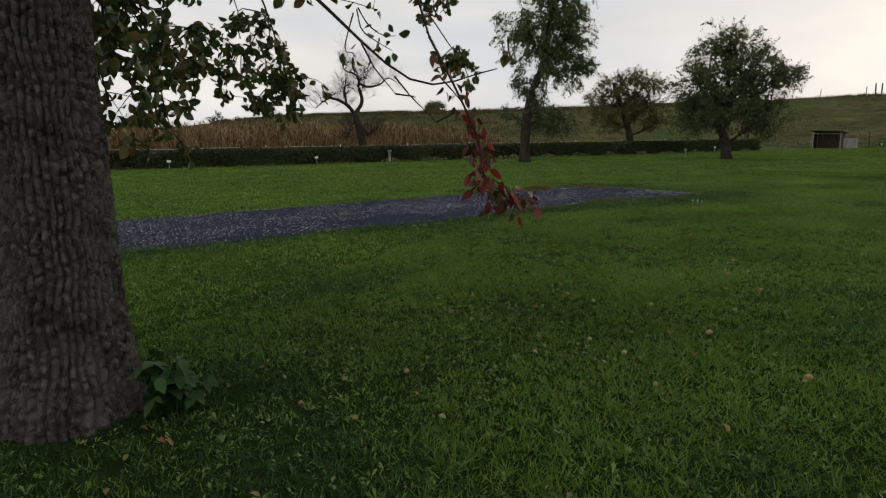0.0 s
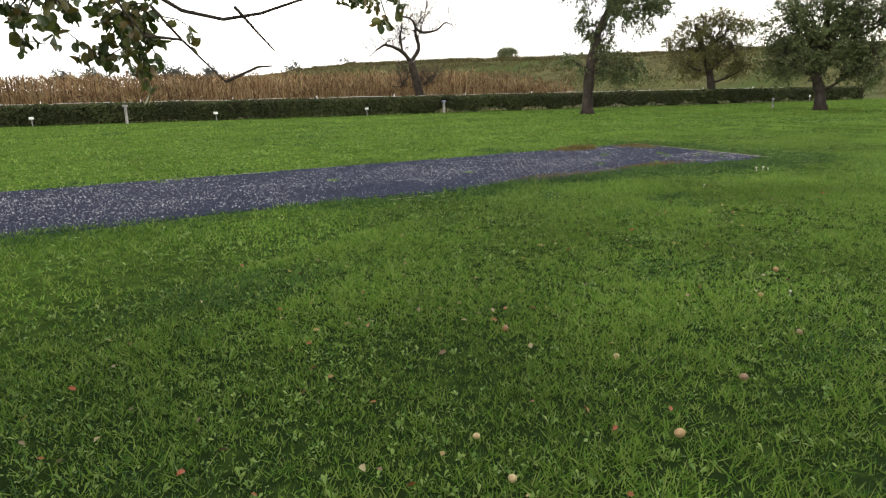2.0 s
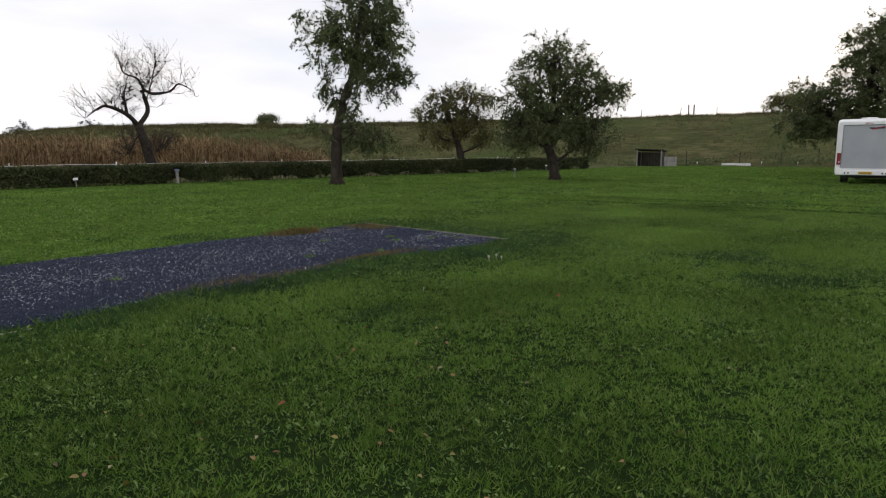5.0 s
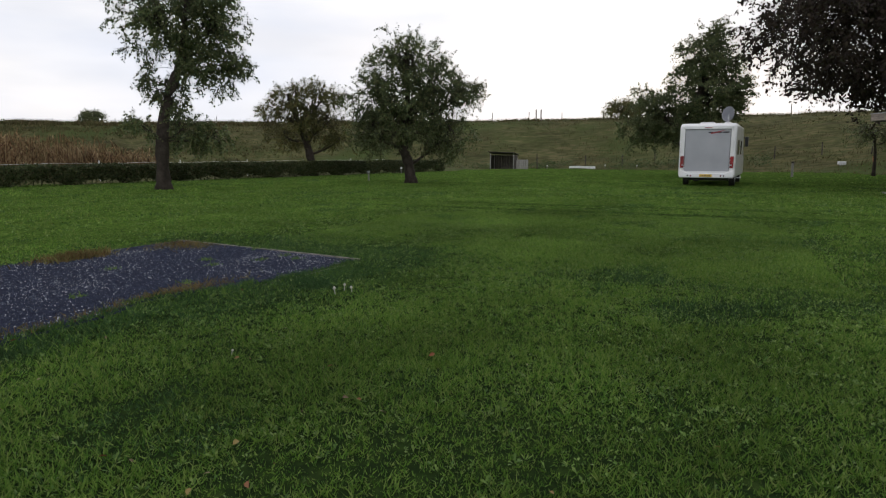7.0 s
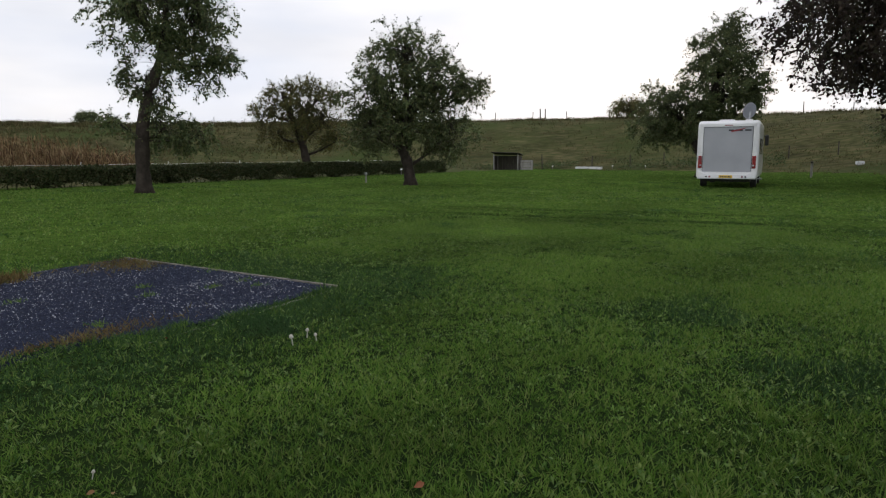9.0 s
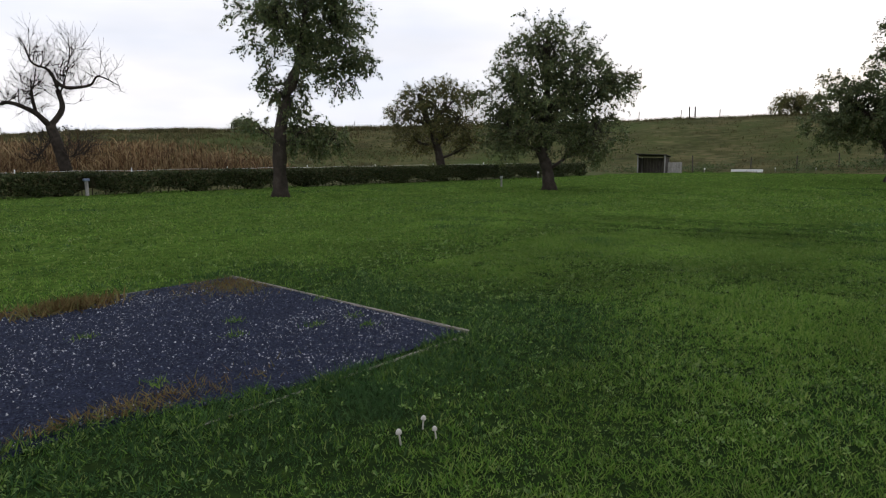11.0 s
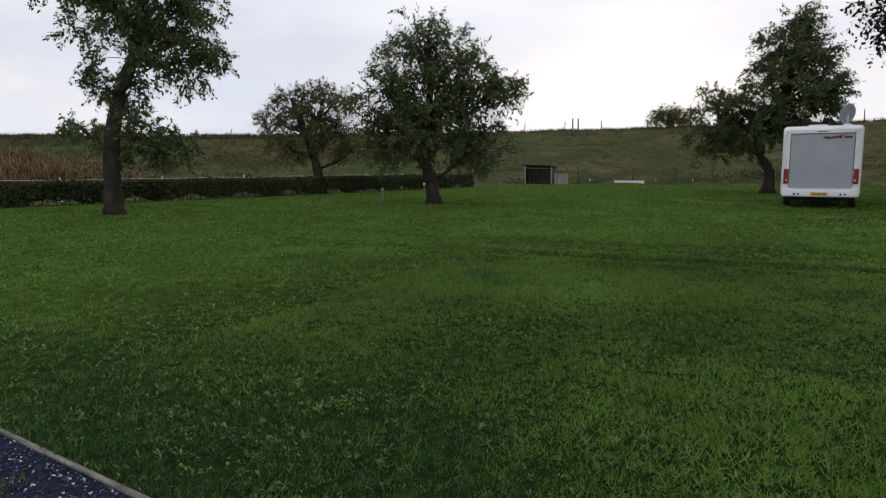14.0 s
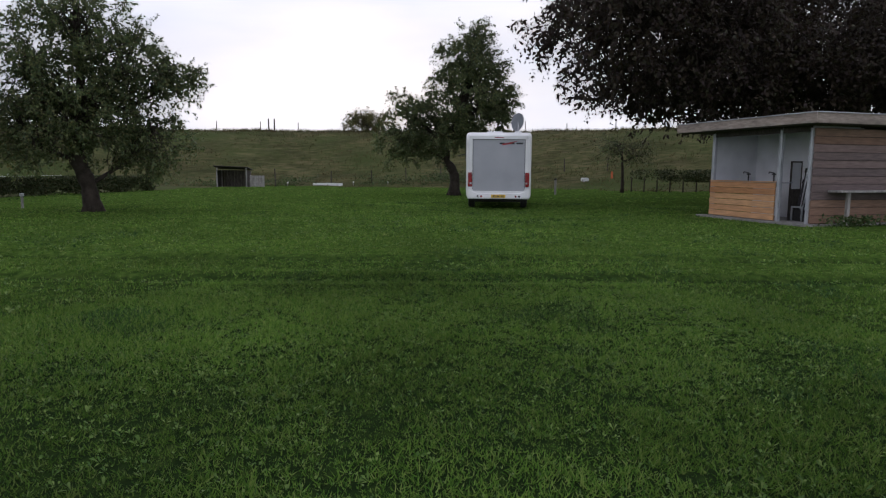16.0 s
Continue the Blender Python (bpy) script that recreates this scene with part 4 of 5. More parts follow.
for path, r0, r1 in (([(0, 2.95), (0.45, 3.85), (0.42, 4.9), (0.95, 4.85), (1.6, 4.9), (2.3, 5.2), (3.0, 4.95)], 0.15, 0.018), ([(0, 2.95), (-0.65, 3.55), (-1.4, 4.0), (-2.1, 3.6), (-2.6, 3.35)], 0.15, 0.018),
                     ([(0.42, 4.8), (0.05, 5.45), (-0.6, 5.75), (-0.75, 6.35)], 0.09, 0.018), ([(-0.5, 3.4), (-0.6, 4.2), (-0.75, 4.9)], 0.10, 0.018), ([(0.45, 4.3), (0.9, 5.4), (1.1, 6.4)], 0.045, 0.012),
                     ([(0.1, 2.6), (-0.35, 2.3), (-0.4, 1.7), (-0.8, 1.4)], 0.05, 0.012), ([(0.3, 1.9), (0.8, 1.7), (1.3, 1.9)], 0.035, 0.01)):
    wood = Soup()
    pts = curve([BA(*q) + rng.normal(0, 0.10, 3) * (k > 0) + np.array((0.535, 0.845, 0)) * rng.normal(0, 0.45) * min(k, 2) / 2 for k, q in enumerate(path)], 26)
    tube(wood, pts, np.linspace(r0, r1, 26), 7)
    for k in range(34):
        p = pts[rng.integers(5, 26)]
        d = rng.normal(0, 0.9, 3) + [0, 0, 0.65]
        grow(wood, p, d / np.linalg.norm(d), rng.uniform(0.45, 1.25), 0.019, 1, rng, 0.2)
    put(wood, "limb", M_BARK2, bare, smooth=True)

# ---- hedge ----
rng = np.random.default_rng(3)
hedge = thing("hedge", pose(0, 0, 0), "long clipped dark green hedge, thin at its foot", "hedge")
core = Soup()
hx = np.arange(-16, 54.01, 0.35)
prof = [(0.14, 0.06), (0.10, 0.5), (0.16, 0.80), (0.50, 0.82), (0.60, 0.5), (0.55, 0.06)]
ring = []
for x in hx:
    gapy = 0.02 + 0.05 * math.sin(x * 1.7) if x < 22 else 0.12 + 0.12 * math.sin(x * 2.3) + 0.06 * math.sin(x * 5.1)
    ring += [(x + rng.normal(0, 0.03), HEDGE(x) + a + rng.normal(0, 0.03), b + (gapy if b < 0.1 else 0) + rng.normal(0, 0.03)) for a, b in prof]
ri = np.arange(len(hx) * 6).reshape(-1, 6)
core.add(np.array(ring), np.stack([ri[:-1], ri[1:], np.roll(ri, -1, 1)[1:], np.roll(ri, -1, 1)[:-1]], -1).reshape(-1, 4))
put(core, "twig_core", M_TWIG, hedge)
stem = Soup()
tube(stem, [(0, 0, -0.02), (0.03, -0.02, 0.5)], [0.022, 0.018], 5)
stem_me = stem.mesh("stem", M_BARK2)
for x in np.arange(-16, 54, 0.42):
    ob = put(stem_me, "stem", parent=hedge)
    ob.matrix_basis = pose(x + rng.normal(0, 0.08), HEDGE(x) + 0.35, 0, 0, 0, rng.uniform(0, 360))
hl = Soup()
n = 100000
x = rng.uniform(-16, 54, n)
side = rng.random(n)
front = side < 0.62
yy = np.where(front, rng.normal(0.05, 0.06, n), rng.uniform(0, 0.62, n))
zz = np.where(front, 0.02 + 0.84 * rng.random(n), rng.normal(0.85, 0.03, n)) + 0.035 * waves(x * 1.5, x * 0.7)
ok = ~((x > 21) & (zz < 0.16 + 0.14 * np.sin(x * 2.3) + 0.08 * np.sin(x * 5.1)) & (rng.random(n) < 0.7)) & ~((np.abs(x - 22.3) < 0.3) & (zz < 0.8))
scatter(hl, DIAMOND_V, DIAMOND_F, np.stack([x, HEDGE(x) + yy, zz], -1)[ok], frames(unit(rng, n)[ok], rng), rng.uniform(0.07, 0.14, n)[ok])
put(hl, "leaves", M_HEDGE, hedge)

# low clipped hedge by the wash house
hedge2 = thing("hedge", pose(0, 0, 0), "short clipped hedge on bare stems beyond the wash house", "hedge")
h2 = Soup()
n = 5200
t = rng.random(n) ** 0.7 - 0.06
h2z = 0.75 + 0.75 * rng.random(n) ** (0.6 + 0.8 * t)
ok = rng.random(n) < 0.35 + 0.8 * t + 0.35 * np.sin(t * 21)
scatter(h2, DIAMOND_V, DIAMOND_F, np.stack([57.5 - 2.0 * t + rng.normal(0, 0.25, n), -8.6 - 5.5 * t, h2z], -1)[ok], frames(unit(rng, n)[ok], rng), rng.uniform(0.08, 0.16, n)[ok])
for t in np.linspace(0, 1, 8):
    s2 = Soup()
    tube(s2, [(57.5 - 2 * t, -8.6 - 5.5 * t, 0), (57.5 - 2 * t, -8.6 - 5.5 * t, 1.0)], [0.05, 0.04], 6)
    put(s2, "stem", M_BARK2, hedge2)
put(h2, "leaves", M_HEDGE, hedge2)

# ---- maize field ----
rng = np.random.default_rng(9)
CORN = lambda x: 44.6 - 0.27 * x
maize = Soup()
STRIP_V = np.array([(-0.5, 0, 0), (0.5, 0, 0), (0.5, 0.4, 0.12), (-0.5, 0.4, 0.12), (0.42, 0.75, 0.06), (-0.42, 0.75, 0.06), (0, 1.0, -0.2)])
STRIP_F4, STRIP_F3 = np.array([(0, 1, 2, 3), (3, 2, 4, 5)]), np.array([(5, 4, 6)])
cx, cy = [], []
for row in range(16):
    step = 0.17 if row < 6 else 0.30
    xs = np.arange(-16, 37.5 - rng.uniform(0, 0.8), step)
    cx.append(xs + rng.normal(0, 0.04, len(xs)))
    cy.append(CORN(xs) + (row * 0.75 if row < 6 else 4.5 + (row - 6) * 2.5) + rng.normal(0, 0.06, len(xs)))
cx, cy = np.concatenate(cx), np.concatenate(cy)
ch = rng.normal(2.30, 0.12, len(cx)) * np.interp(cx, [31, 37.5], [1, 0.5])
STALK_V = np.array([(-0.5, 0, 0), (0.5, 0, 0), (0.3, 1, 0.0), (-0.3, 1, 0.0)])
STALK_F = np.array([(0, 1, 2, 3)])
up = np.stack([rng.normal(0, 0.04, len(cx)), rng.normal(0, 0.04, len(cx)), np.ones(len(cx))], -1)
scatter(maize, STALK_V, STALK_F, np.stack([cx, cy, np.zeros(len(cx))], -1), frames(up, rng), np.stack([np.full(len(cx), 0.035), ch, ch], -1))
for k in range(9):
    lev = (0.12 + 0.1 * k) * ch
    a = rng.uniform(0, 2 * np.pi, len(cx))
    rise = np.where(rng.random(len(cx)) < 0.55, rng.uniform(-2.6, -0.8, len(cx)), rng.uniform(0.2, 1.9, len(cx)))
    d = np.stack([np.cos(a), np.sin(a), rise], -1)
    ln = rng.uniform(0.35, 0.75, len(cx))
    k0 = maize.n
    scatter(maize, STRIP_V, STRIP_F4, np.stack([cx, cy, lev], -1), frames(d, rng, 0.5), np.stack([rng.uniform(0.03, 0.06, len(cx)), ln, ln], -1))
    maize.f.setdefault(3, []).append((np.arange(len(cx))[:, None] * 7 + STRIP_F3[0][None] + k0).astype(np.int32))
for k in range(3):
    lean = np.stack([rng.normal(0, 0.35, len(cx)), rng.normal(0, 0.35, len(cx)), np.ones(len(cx))], -1)
    scatter(maize, SPIKE_V, SPIKE_F, np.stack([cx, cy, ch * 0.95], -1), frames(lean, rng), np.stack([np.full(len(cx), 0.04), rng.uniform(0.08, 0.24, len(cx)), np.full(len(cx), 0.1)], -1))
tagged(put(maize, "maize", M_CORN), "field of dry brown standing maize plants", "maize", kind="stuff")


# ---- motorhome ----
van = thing("motorhome", pose(36.6, 2.96, 0.06, 0, 0, -5.5), "white motorhome with a grey rear panel parked on the lawn", "motorhome")
L, W = 6.9, 1.18
bm = bmesh.new()
prof = [(0.0, 0.46), (0.03, 0.36), (0.5, 0.33), (L - 0.2, 0.30), (L, 0.55), (L - 0.05, 1.15), (L - 0.75, 1.45), (L - 1.35, 2.45), (L - 1.7, 2.70), (0.25, 2.72), (0.06, 2.62), (0.0, 2.45)]
side_a = [bm.verts.new((x, W, z)) for x, z in prof]
side_b = [bm.verts.new((x, -W, z)) for x, z in prof]
bm.faces.new(side_a)
bm.faces.new(side_b[::-1])
for i in range(len(prof)):
    j = (i + 1) % len(prof)
    bm.faces.new((side_a[i], side_b[i], side_b[j], side_a[j]))
bmesh.ops.recalc_face_normals(bm, faces=bm.faces[:])
bmesh.ops.bevel(bm, geom=[e for e in bm.edges if abs(e.verts[0].co.y - e.verts[1].co.y) < 0.01], offset=0.12, segments=5, profile=0.5, affect="EDGES")
part("body", bm, M_WHITE, van, smooth=False)
part("panel_seal", joined(box(-0.040, -0.02, -0.95, 0.95, 2.452, 2.466, 0.003), box(-0.040, -0.02, -0.945, -0.93, 0.66, 2.45, 0.003), box(-0.040, -0.02, 0.93, 0.945, 0.66, 2.45, 0.003)), M_INK, van, "thin dark rubber seal")
part("rear_panel", box(-0.012, 0.05, -0.93, 0.93, 0.62, 2.46, 0.01), M_GREY, van, "plain blue-grey rear panel")
bm = joined(box(-0.035, 0.03, -1.06, -0.93, 0.55, 2.55, 0.02, 2), box(-0.035, 0.03, 0.93, 1.06, 0.55, 2.55, 0.02, 2), box(-0.035, 0.03, -1.06, 1.06, 2.46, 2.60, 0.02, 2))
part("rear_surround", bm, M_WHITE, van)
bm = bmesh.new()
n = 24
top_l, bot_l = [], []
for i in range(n + 1):
    y = -1.12 + 2.24 * i / n
    zt = 0.52 + 0.16 * max(0, (abs(y) - 0.72) / 0.4) ** 1.5
    for x, z in ((-0.10, 0.33), (-0.12, 0.37), (-0.10, zt), (0.04, zt + 0.02)):
        bm.verts.new((x + 0.05 * (abs(y) / 1.12) ** 6, y, z))
bm.verts.ensure_lookup_table()
for i in range(n):
    for k in range(3):
        bm.faces.new([bm.verts[q] for q in (i * 4 + k, (i + 1) * 4 + k, (i + 1) * 4 + k + 1, i * 4 + k + 1)])
bumper = part("rear_bumper", bm, M_WHITE, van)
plate = part("number_plate", box(-0.135, -0.115, -0.26, 0.26, 0.375, 0.485, 0.006), M_PLATE, van, "yellow number plate with dark print")
for y in (-0.17, -0.11, -0.02, 0.04, 0.12, 0.18):
    part("mark", box(-0.139, -0.1355, y - 0.018, y + 0.018, 0.40, 0.46), M_INK, plate)
for s in (-1, 1):
    light = part("rear_light", box(-0.075, 0.05, s * 1.03 - 0.075, s * 1.03 + 0.075, 0.76, 1.28, 0.03, 3), M_TAIL, van, "tall red rear light")
    part("reflector", box(-0.082, -0.07, s * 1.005 - 0.03, s * 1.005 + 0.03, 0.86, 0.92, 0.004), M_GREY, light)
    for o in (0.0, 0.13):
        part("bumper_lamp", cyl((-0.125, s * (0.62 + o), 0.42), (-0.10, s * (0.62 + o), 0.42), 0.035), M_RUBBER if o else M_TAIL, van)
logo = part("logo", joined(box(-0.024, -0.0125, -0.86, -0.62, 2.29, 2.35), box(-0.024, -0.0125, -0.55, -0.28, 2.29, 2.35), box(-0.024, -0.0125, -0.20, -0.02, 2.29, 2.35)), M_INK, van, "dark lettering bars beside a red swoosh")
bm = bmesh.new()
for a, b in (((-0.0255, -0.66, 2.40), (-0.0255, -0.22, 2.25)), ):
    vs = [bm.verts.new(c) for c in ((-0.026, -0.70, 2.42), (-0.026, -0.10, 2.30), (-0.026, -0.12, 2.25), (-0.026, -0.42, 2.30))]
    bm.faces.new(vs)
    bmesh.ops.solidify(bm, geom=bm.faces[:], thickness=0.003)
part("swoosh", bm, M_REDPRINT, logo)
part("high_brake_light", box(-0.04, 0.0, -0.16, 0.16, 2.51, 2.54, 0.005), M_TAIL, van)
for x in (1.5, L - 1.25):
    for s in (-1, 1):
        wheel = part("wheel", cyl((x, s * 0.88, 0.275), (x, s * 1.11, 0.275), 0.335, sides=28), M_RUBBER, van)
        part("rim", cyl((x, s * 1.10, 0.275), (x, s * 1.125, 0.275), 0.21, sides=20), M_METAL, wheel)
part("underbody", box(0.4, L - 0.4, -0.9, 0.9, 0.2, 0.34), M_RUBBER, van)
for x0, x1 in ((0.9, 2.1), (3.0, 4.1)):
    for s in (-1, 1):
        win = part("side_window", box(x0, x1, s * W - 0.01, s * W + 0.02, 1.35, 2.0, 0.008), M_DARKGLASS, van)
part("window_flap", box(2.5, 3.7, 0.0, 0.44, -0.012, 0.012, 0.006), M_DARKGLASS, van, "tilted-open window pane").matrix_basis = Matrix.Translation((0, W + 0.005, 2.03)) @ Matrix.Rotation(radians(-15), 4, "X")
part("entrance_step", box(2.4, 2.9, -1.3, -1.1, 0.25, 0.29, 0.005), M_METAL, van)
for s in (-1, 1):
    mir = part("mirror", box(L - 1.25, L - 1.0, s * 1.32 - 0.08, s * 1.32 + 0.08, 1.75, 2.25, 0.04, 3), M_INK, van)
    part("mirror_arm", cyl((L - 1.1, s * 1.1, 2.2), (L - 1.1, s * 1.3, 2.2), 0.03), M_INK, mir)
part("roof_hatch", box(0.9, 1.6, -0.15, 0.45, 2.70, 2.80, 0.03, 2), M_WHITE, van)
dish = part("satellite_dish", cyl((0.95, -0.72, 2.70), (0.95, -0.72, 2.80), 0.16, 0.13, 16), M_WHITE, van, "grey parabolic dish raised on the roof")
bm = bmesh.new()
rings = []
for k in range(6):
    r = 0.42 * k / 5
    rings.append([bm.verts.new((0.35 * r * r, r * 0.85 * math.cos(a), r * math.sin(a))) for a in [q * math.pi / 12 for q in range(24)]] if k else [bm.verts.new((0, 0, 0))])
for k in range(5):
    for q in range(24):
        if k == 0:
            bm.faces.new((rings[0][0], rings[1][q], rings[1][(q + 1) % 24]))
        else:
            bm.faces.new((rings[k][q], rings[k + 1][q], rings[k + 1][(q + 1) % 24], rings[k][(q + 1) % 24]))
bmesh.ops.solidify(bm, geom=bm.faces[:], thickness=0.02)
bowl = part("reflector_bowl", bm, M_GREY, dish, smooth=True)
bowl.matrix_basis = pose(1.0, -0.72, 3.14, 0, -14, 34) @ Matrix.Scale(0.82, 4)
part("dish_arm", joined(cyl((0.95, -0.72, 2.78), (1.05, -0.72, 3.15), 0.045), cyl((1.0, -0.66, 2.85), (1.45, -0.62, 2.95), 0.02), box(1.4, 1.52, -0.68, -0.56, 2.9, 3.0, 0.01)), M_METAL, dish)

# ---- wash house ----
house = thing("wash_house", pose(30.1, -4.6, 0, 0, 0, 15.85), "open timber wash house with a flat roof and larch boarding", "wash house")
# local x runs along the sink side, local -y along the gable with the counter
LX, LY, TOP = 3.75, 5.2, 2.62
part("floor_slab", box(-0.25, LX + 0.25, -LY, 0.35, -0.05, 0.05, 0.01), M_CONCRETE, house, "grey concrete slab")
part("fascia", box(-0.55, LX + 1.1, 0.50, 0.54, 2.68, 2.94, 0.008), M_FASCIA, house, "broad weathered fascia board")
part("fascia", box(-0.59, -0.55, -LY - 0.5, 0.54, 2.68, 2.94, 0.008), M_FASCIA, house)
part("fascia", box(LX + 1.1, LX + 1.14, -LY - 0.5, 0.54, 2.68, 2.94, 0.008), M_FASCIA, house)
part("fascia", box(-0.59, LX + 1.14, -LY - 0.54, -LY - 0.5, 2.68, 2.94, 0.008), M_FASCIA, house)
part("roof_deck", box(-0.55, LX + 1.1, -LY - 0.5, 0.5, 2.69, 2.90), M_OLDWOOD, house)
part("roof_trim", joined(box(-0.62, LX + 1.17, 0.52, 0.57, 2.94, 2.965, 0.004), box(-0.62, -0.57, -LY - 0.5, 0.52, 2.94, 2.965, 0.004)), M_METAL, house)
part("back_wall", box(0.0, LX, -1.75, -1.65, 0.05, TOP), M_PLASTER, house, "white inner wall behind the basins")
part("inner_wall", box(LX - 0.08, LX, -1.65, 0.0, 1.05, TOP), M_PLASTER, house)
part("inner_wall", box(0.02, 0.08, -1.65, -0.06, 0.05, TOP), M_PLASTER, house)
part("ceiling_sheet", box(0.02, LX, -1.65, -0.07, 2.60, 2.655), M_PLASTER, house)
# Soffit boards take a dark colour that stands for the eaves' shade
part("soffit", box(-0.54, LX + 1.09, -LY - 0.49, 0.49, 2.662, 2.688), M_OLDWOOD, house, "timber soffit coloured dark for the shade under the eaves")
for x0, x1, y0, y1 in ((-0.04, 0.05, -0.06, 0.04), (0.96, 1.06, -0.06, 0.04), (LX - 0.12, LX, -0.06, 0.04)):
    part("post", box(x0, x1, y0, y1, 0.04, 2.6, 0.008), M_FRAME, house)
part("door_head", box(0.05, 0.96, -0.05, 0.03, 2.50, 2.66, 0.006), M_OLDWOOD, house)
part("head_beam", box(1.06, LX - 0.12, -0.05, 0.03, 2.50, 2.66, 0.006), M_OLDWOOD, house)
for i in range(6):
    z = 0.07 + i * 0.178
    part("plank", box(1.08, LX - 0.02, 0.035, 0.078 - 0.012 * (i % 2), z, z + 0.166, 0.008), M_LARCH, house)
part("sink_counter", box(1.06, LX - 0.08, -0.55, 0.06, 1.115, 1.145, 0.006), M_GREY, house)
for x in (1.75, 2.75):
    basin = part("basin", box(x - 0.28, x + 0.28, -0.48, -0.08, 1.0, 1.15, 0.03, 2), M_PLASTER, house)
    tap = part("tap", joined(cyl((x, -0.52, 1.15), (x, -0.52, 1.40), 0.022), cyl((x, -0.52, 1.40), (x, -0.34, 1.43), 0.015), cyl((x, -0.34, 1.43), (x, -0.33, 1.38), 0.015), cyl((x - 0.07, -0.52, 1.36), (x + 0.07, -0.52, 1.36), 0.02)), M_INK, house, "dark tap")
for i in range(12):
    z = 0.07 + i * 0.211
    part("plank", box(-0.078 + 0.008 * (i % 2), -0.045, -LY, 0.0, z, z + 0.198, 0.006), M_RUSSET if i in (0, 1, 2, 10, 11) else M_SILVERED, house)
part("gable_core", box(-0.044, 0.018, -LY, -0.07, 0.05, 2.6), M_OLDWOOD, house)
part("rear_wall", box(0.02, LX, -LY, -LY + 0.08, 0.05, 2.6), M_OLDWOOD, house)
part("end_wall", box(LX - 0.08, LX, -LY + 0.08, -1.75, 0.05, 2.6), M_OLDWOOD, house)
part("sill_board", box(1.06, LX - 0.02, 0.03, 0.095, 1.140, 1.165, 0.005), M_LARCH, house)
shelf = thing("wall_counter", pose(30.1, -4.6, 0, 0, 0, 15.85), "grey timber counter on the wash house gable", "counter")
part("worktop", box(-0.50, -0.08, -4.2, -0.55, 0.90, 0.955, 0.008), M_GREYWOOD, shelf)
for y in (-0.95, -2.5, -4.0):
    part("leg", box(-0.42, -0.33, y - 0.045, y + 0.045, 0.0, 0.90, 0.006), M_GREYWOOD, shelf)
# tools in the doorway
HOUSE = pose(30.1, -4.6, 0, 0, 0, 15.85)
board = thing("mop_board", HOUSE, "dark-edged board leaning in the wash house doorway", "board")
part("panel", box(1.20, 1.23, -0.95, -0.62, 0.30, 1.70, 0.008), M_PLASTER, board)
part("edge_frame", joined(box(1.19, 1.24, -0.98, -0.95, 0.05, 1.74, 0.004), box(1.19, 1.24, -0.62, -0.59, 0.05, 1.74, 0.004), box(1.19, 1.24, -0.95, -0.62, 1.70, 1.74, 0.004), box(1.19, 1.24, -0.95, -0.62, 0.05, 0.95, 0.004)), M_OLDWOOD, board, "dark timber frame")
for i, x in enumerate((0.84, 0.92, 1.00, 1.07)):
    broom = thing("broom", HOUSE, "dark upright cleaning brush in the doorway", "broom", "cleaning brushes")
    part("handle", cyl((x, -0.75, 0.35), (x + 0.03, -0.95, 1.15 + 0.16 * (i % 3)), 0.016), M_INK, broom)
    part("head", box(x - 0.045, x + 0.045, -0.82, -0.68, 0.05, 0.38, 0.02, 2), M_RUBBER, broom)
    part("grip", cyl((x + 0.027, -0.93, 1.10 + 0.16 * (i % 3)), (x + 0.031, -0.96, 1.22 + 0.16 * (i % 3)), 0.028), M_RUBBER, broom)
tool_rack = thing("tool_rack", HOUSE, "low pale rack holding the cleaning brushes", "rack")
part("rail", box(0.76, 1.16, -0.66, -0.62, 0.42, 0.47, 0.006), M_FRAME, tool_rack)
for x in (0.78, 1.14):
    part("leg", box(x - 0.02, x + 0.02, -0.66, -0.62, 0.05, 0.42, 0.004), M_FRAME, tool_rack)

wild = Soup()
rng = np.random.default_rng(18)
k = 420
wx, wy = -0.45 + rng.normal(0, 0.14, k), -1.1 + rng.normal(0, 0.55, k)
wc, ws = math.cos(radians(15.85)), math.sin(radians(15.85))
scatter(wild, DIAMOND_V, DIAMOND_F, np.stack([30.1 + wc * wx - ws * wy, -4.6 + ws * wx + wc * wy, rng.uniform(0.0, 0.28, k)], -1), frames(unit(rng, k), rng), rng.uniform(0.06, 0.13, k))
tagged(put(wild, "wild_plants", M_NETTLE), "low green weeds at the foot of the counter", "weeds", kind="stuff")

# ---- field shelter at the foot of the dike ----
hut = thing("field_shelter", pose(62.3, 20.0, 0, 0, 0, 90) @ Matrix.Diagonal((0.88, 0.88, 0.84, 1)), "small dark open timber shelter with a mono-pitch roof", "shelter")
# local -x.. along world y; the open side looks towards -x of the world (local +y)
for x in (-1.25, 1.2):
    for y, h in ((0.55, 1.72), (-0.75, 1.5)):
        part("post", box(x - 0.05, x + 0.05, y - 0.05, y + 0.05, 0, h, 0.006), M_GREYWOOD, hut)
roof = part("roof", box(-1.45, 1.45, -0.95, 0.8, -0.03, 0.03, 0.008), M_OLDWOOD, hut)
roof.matrix_basis = pose(0, 0, 1.72, 8, -2, 0)
for i in range(9):
    part("board", box(-1.3 + i * 0.288, -1.3 + i * 0.288 + 0.27, -0.82, -0.79, 0.02, 1.5, 0.004), M_OLDWOOD, hut)
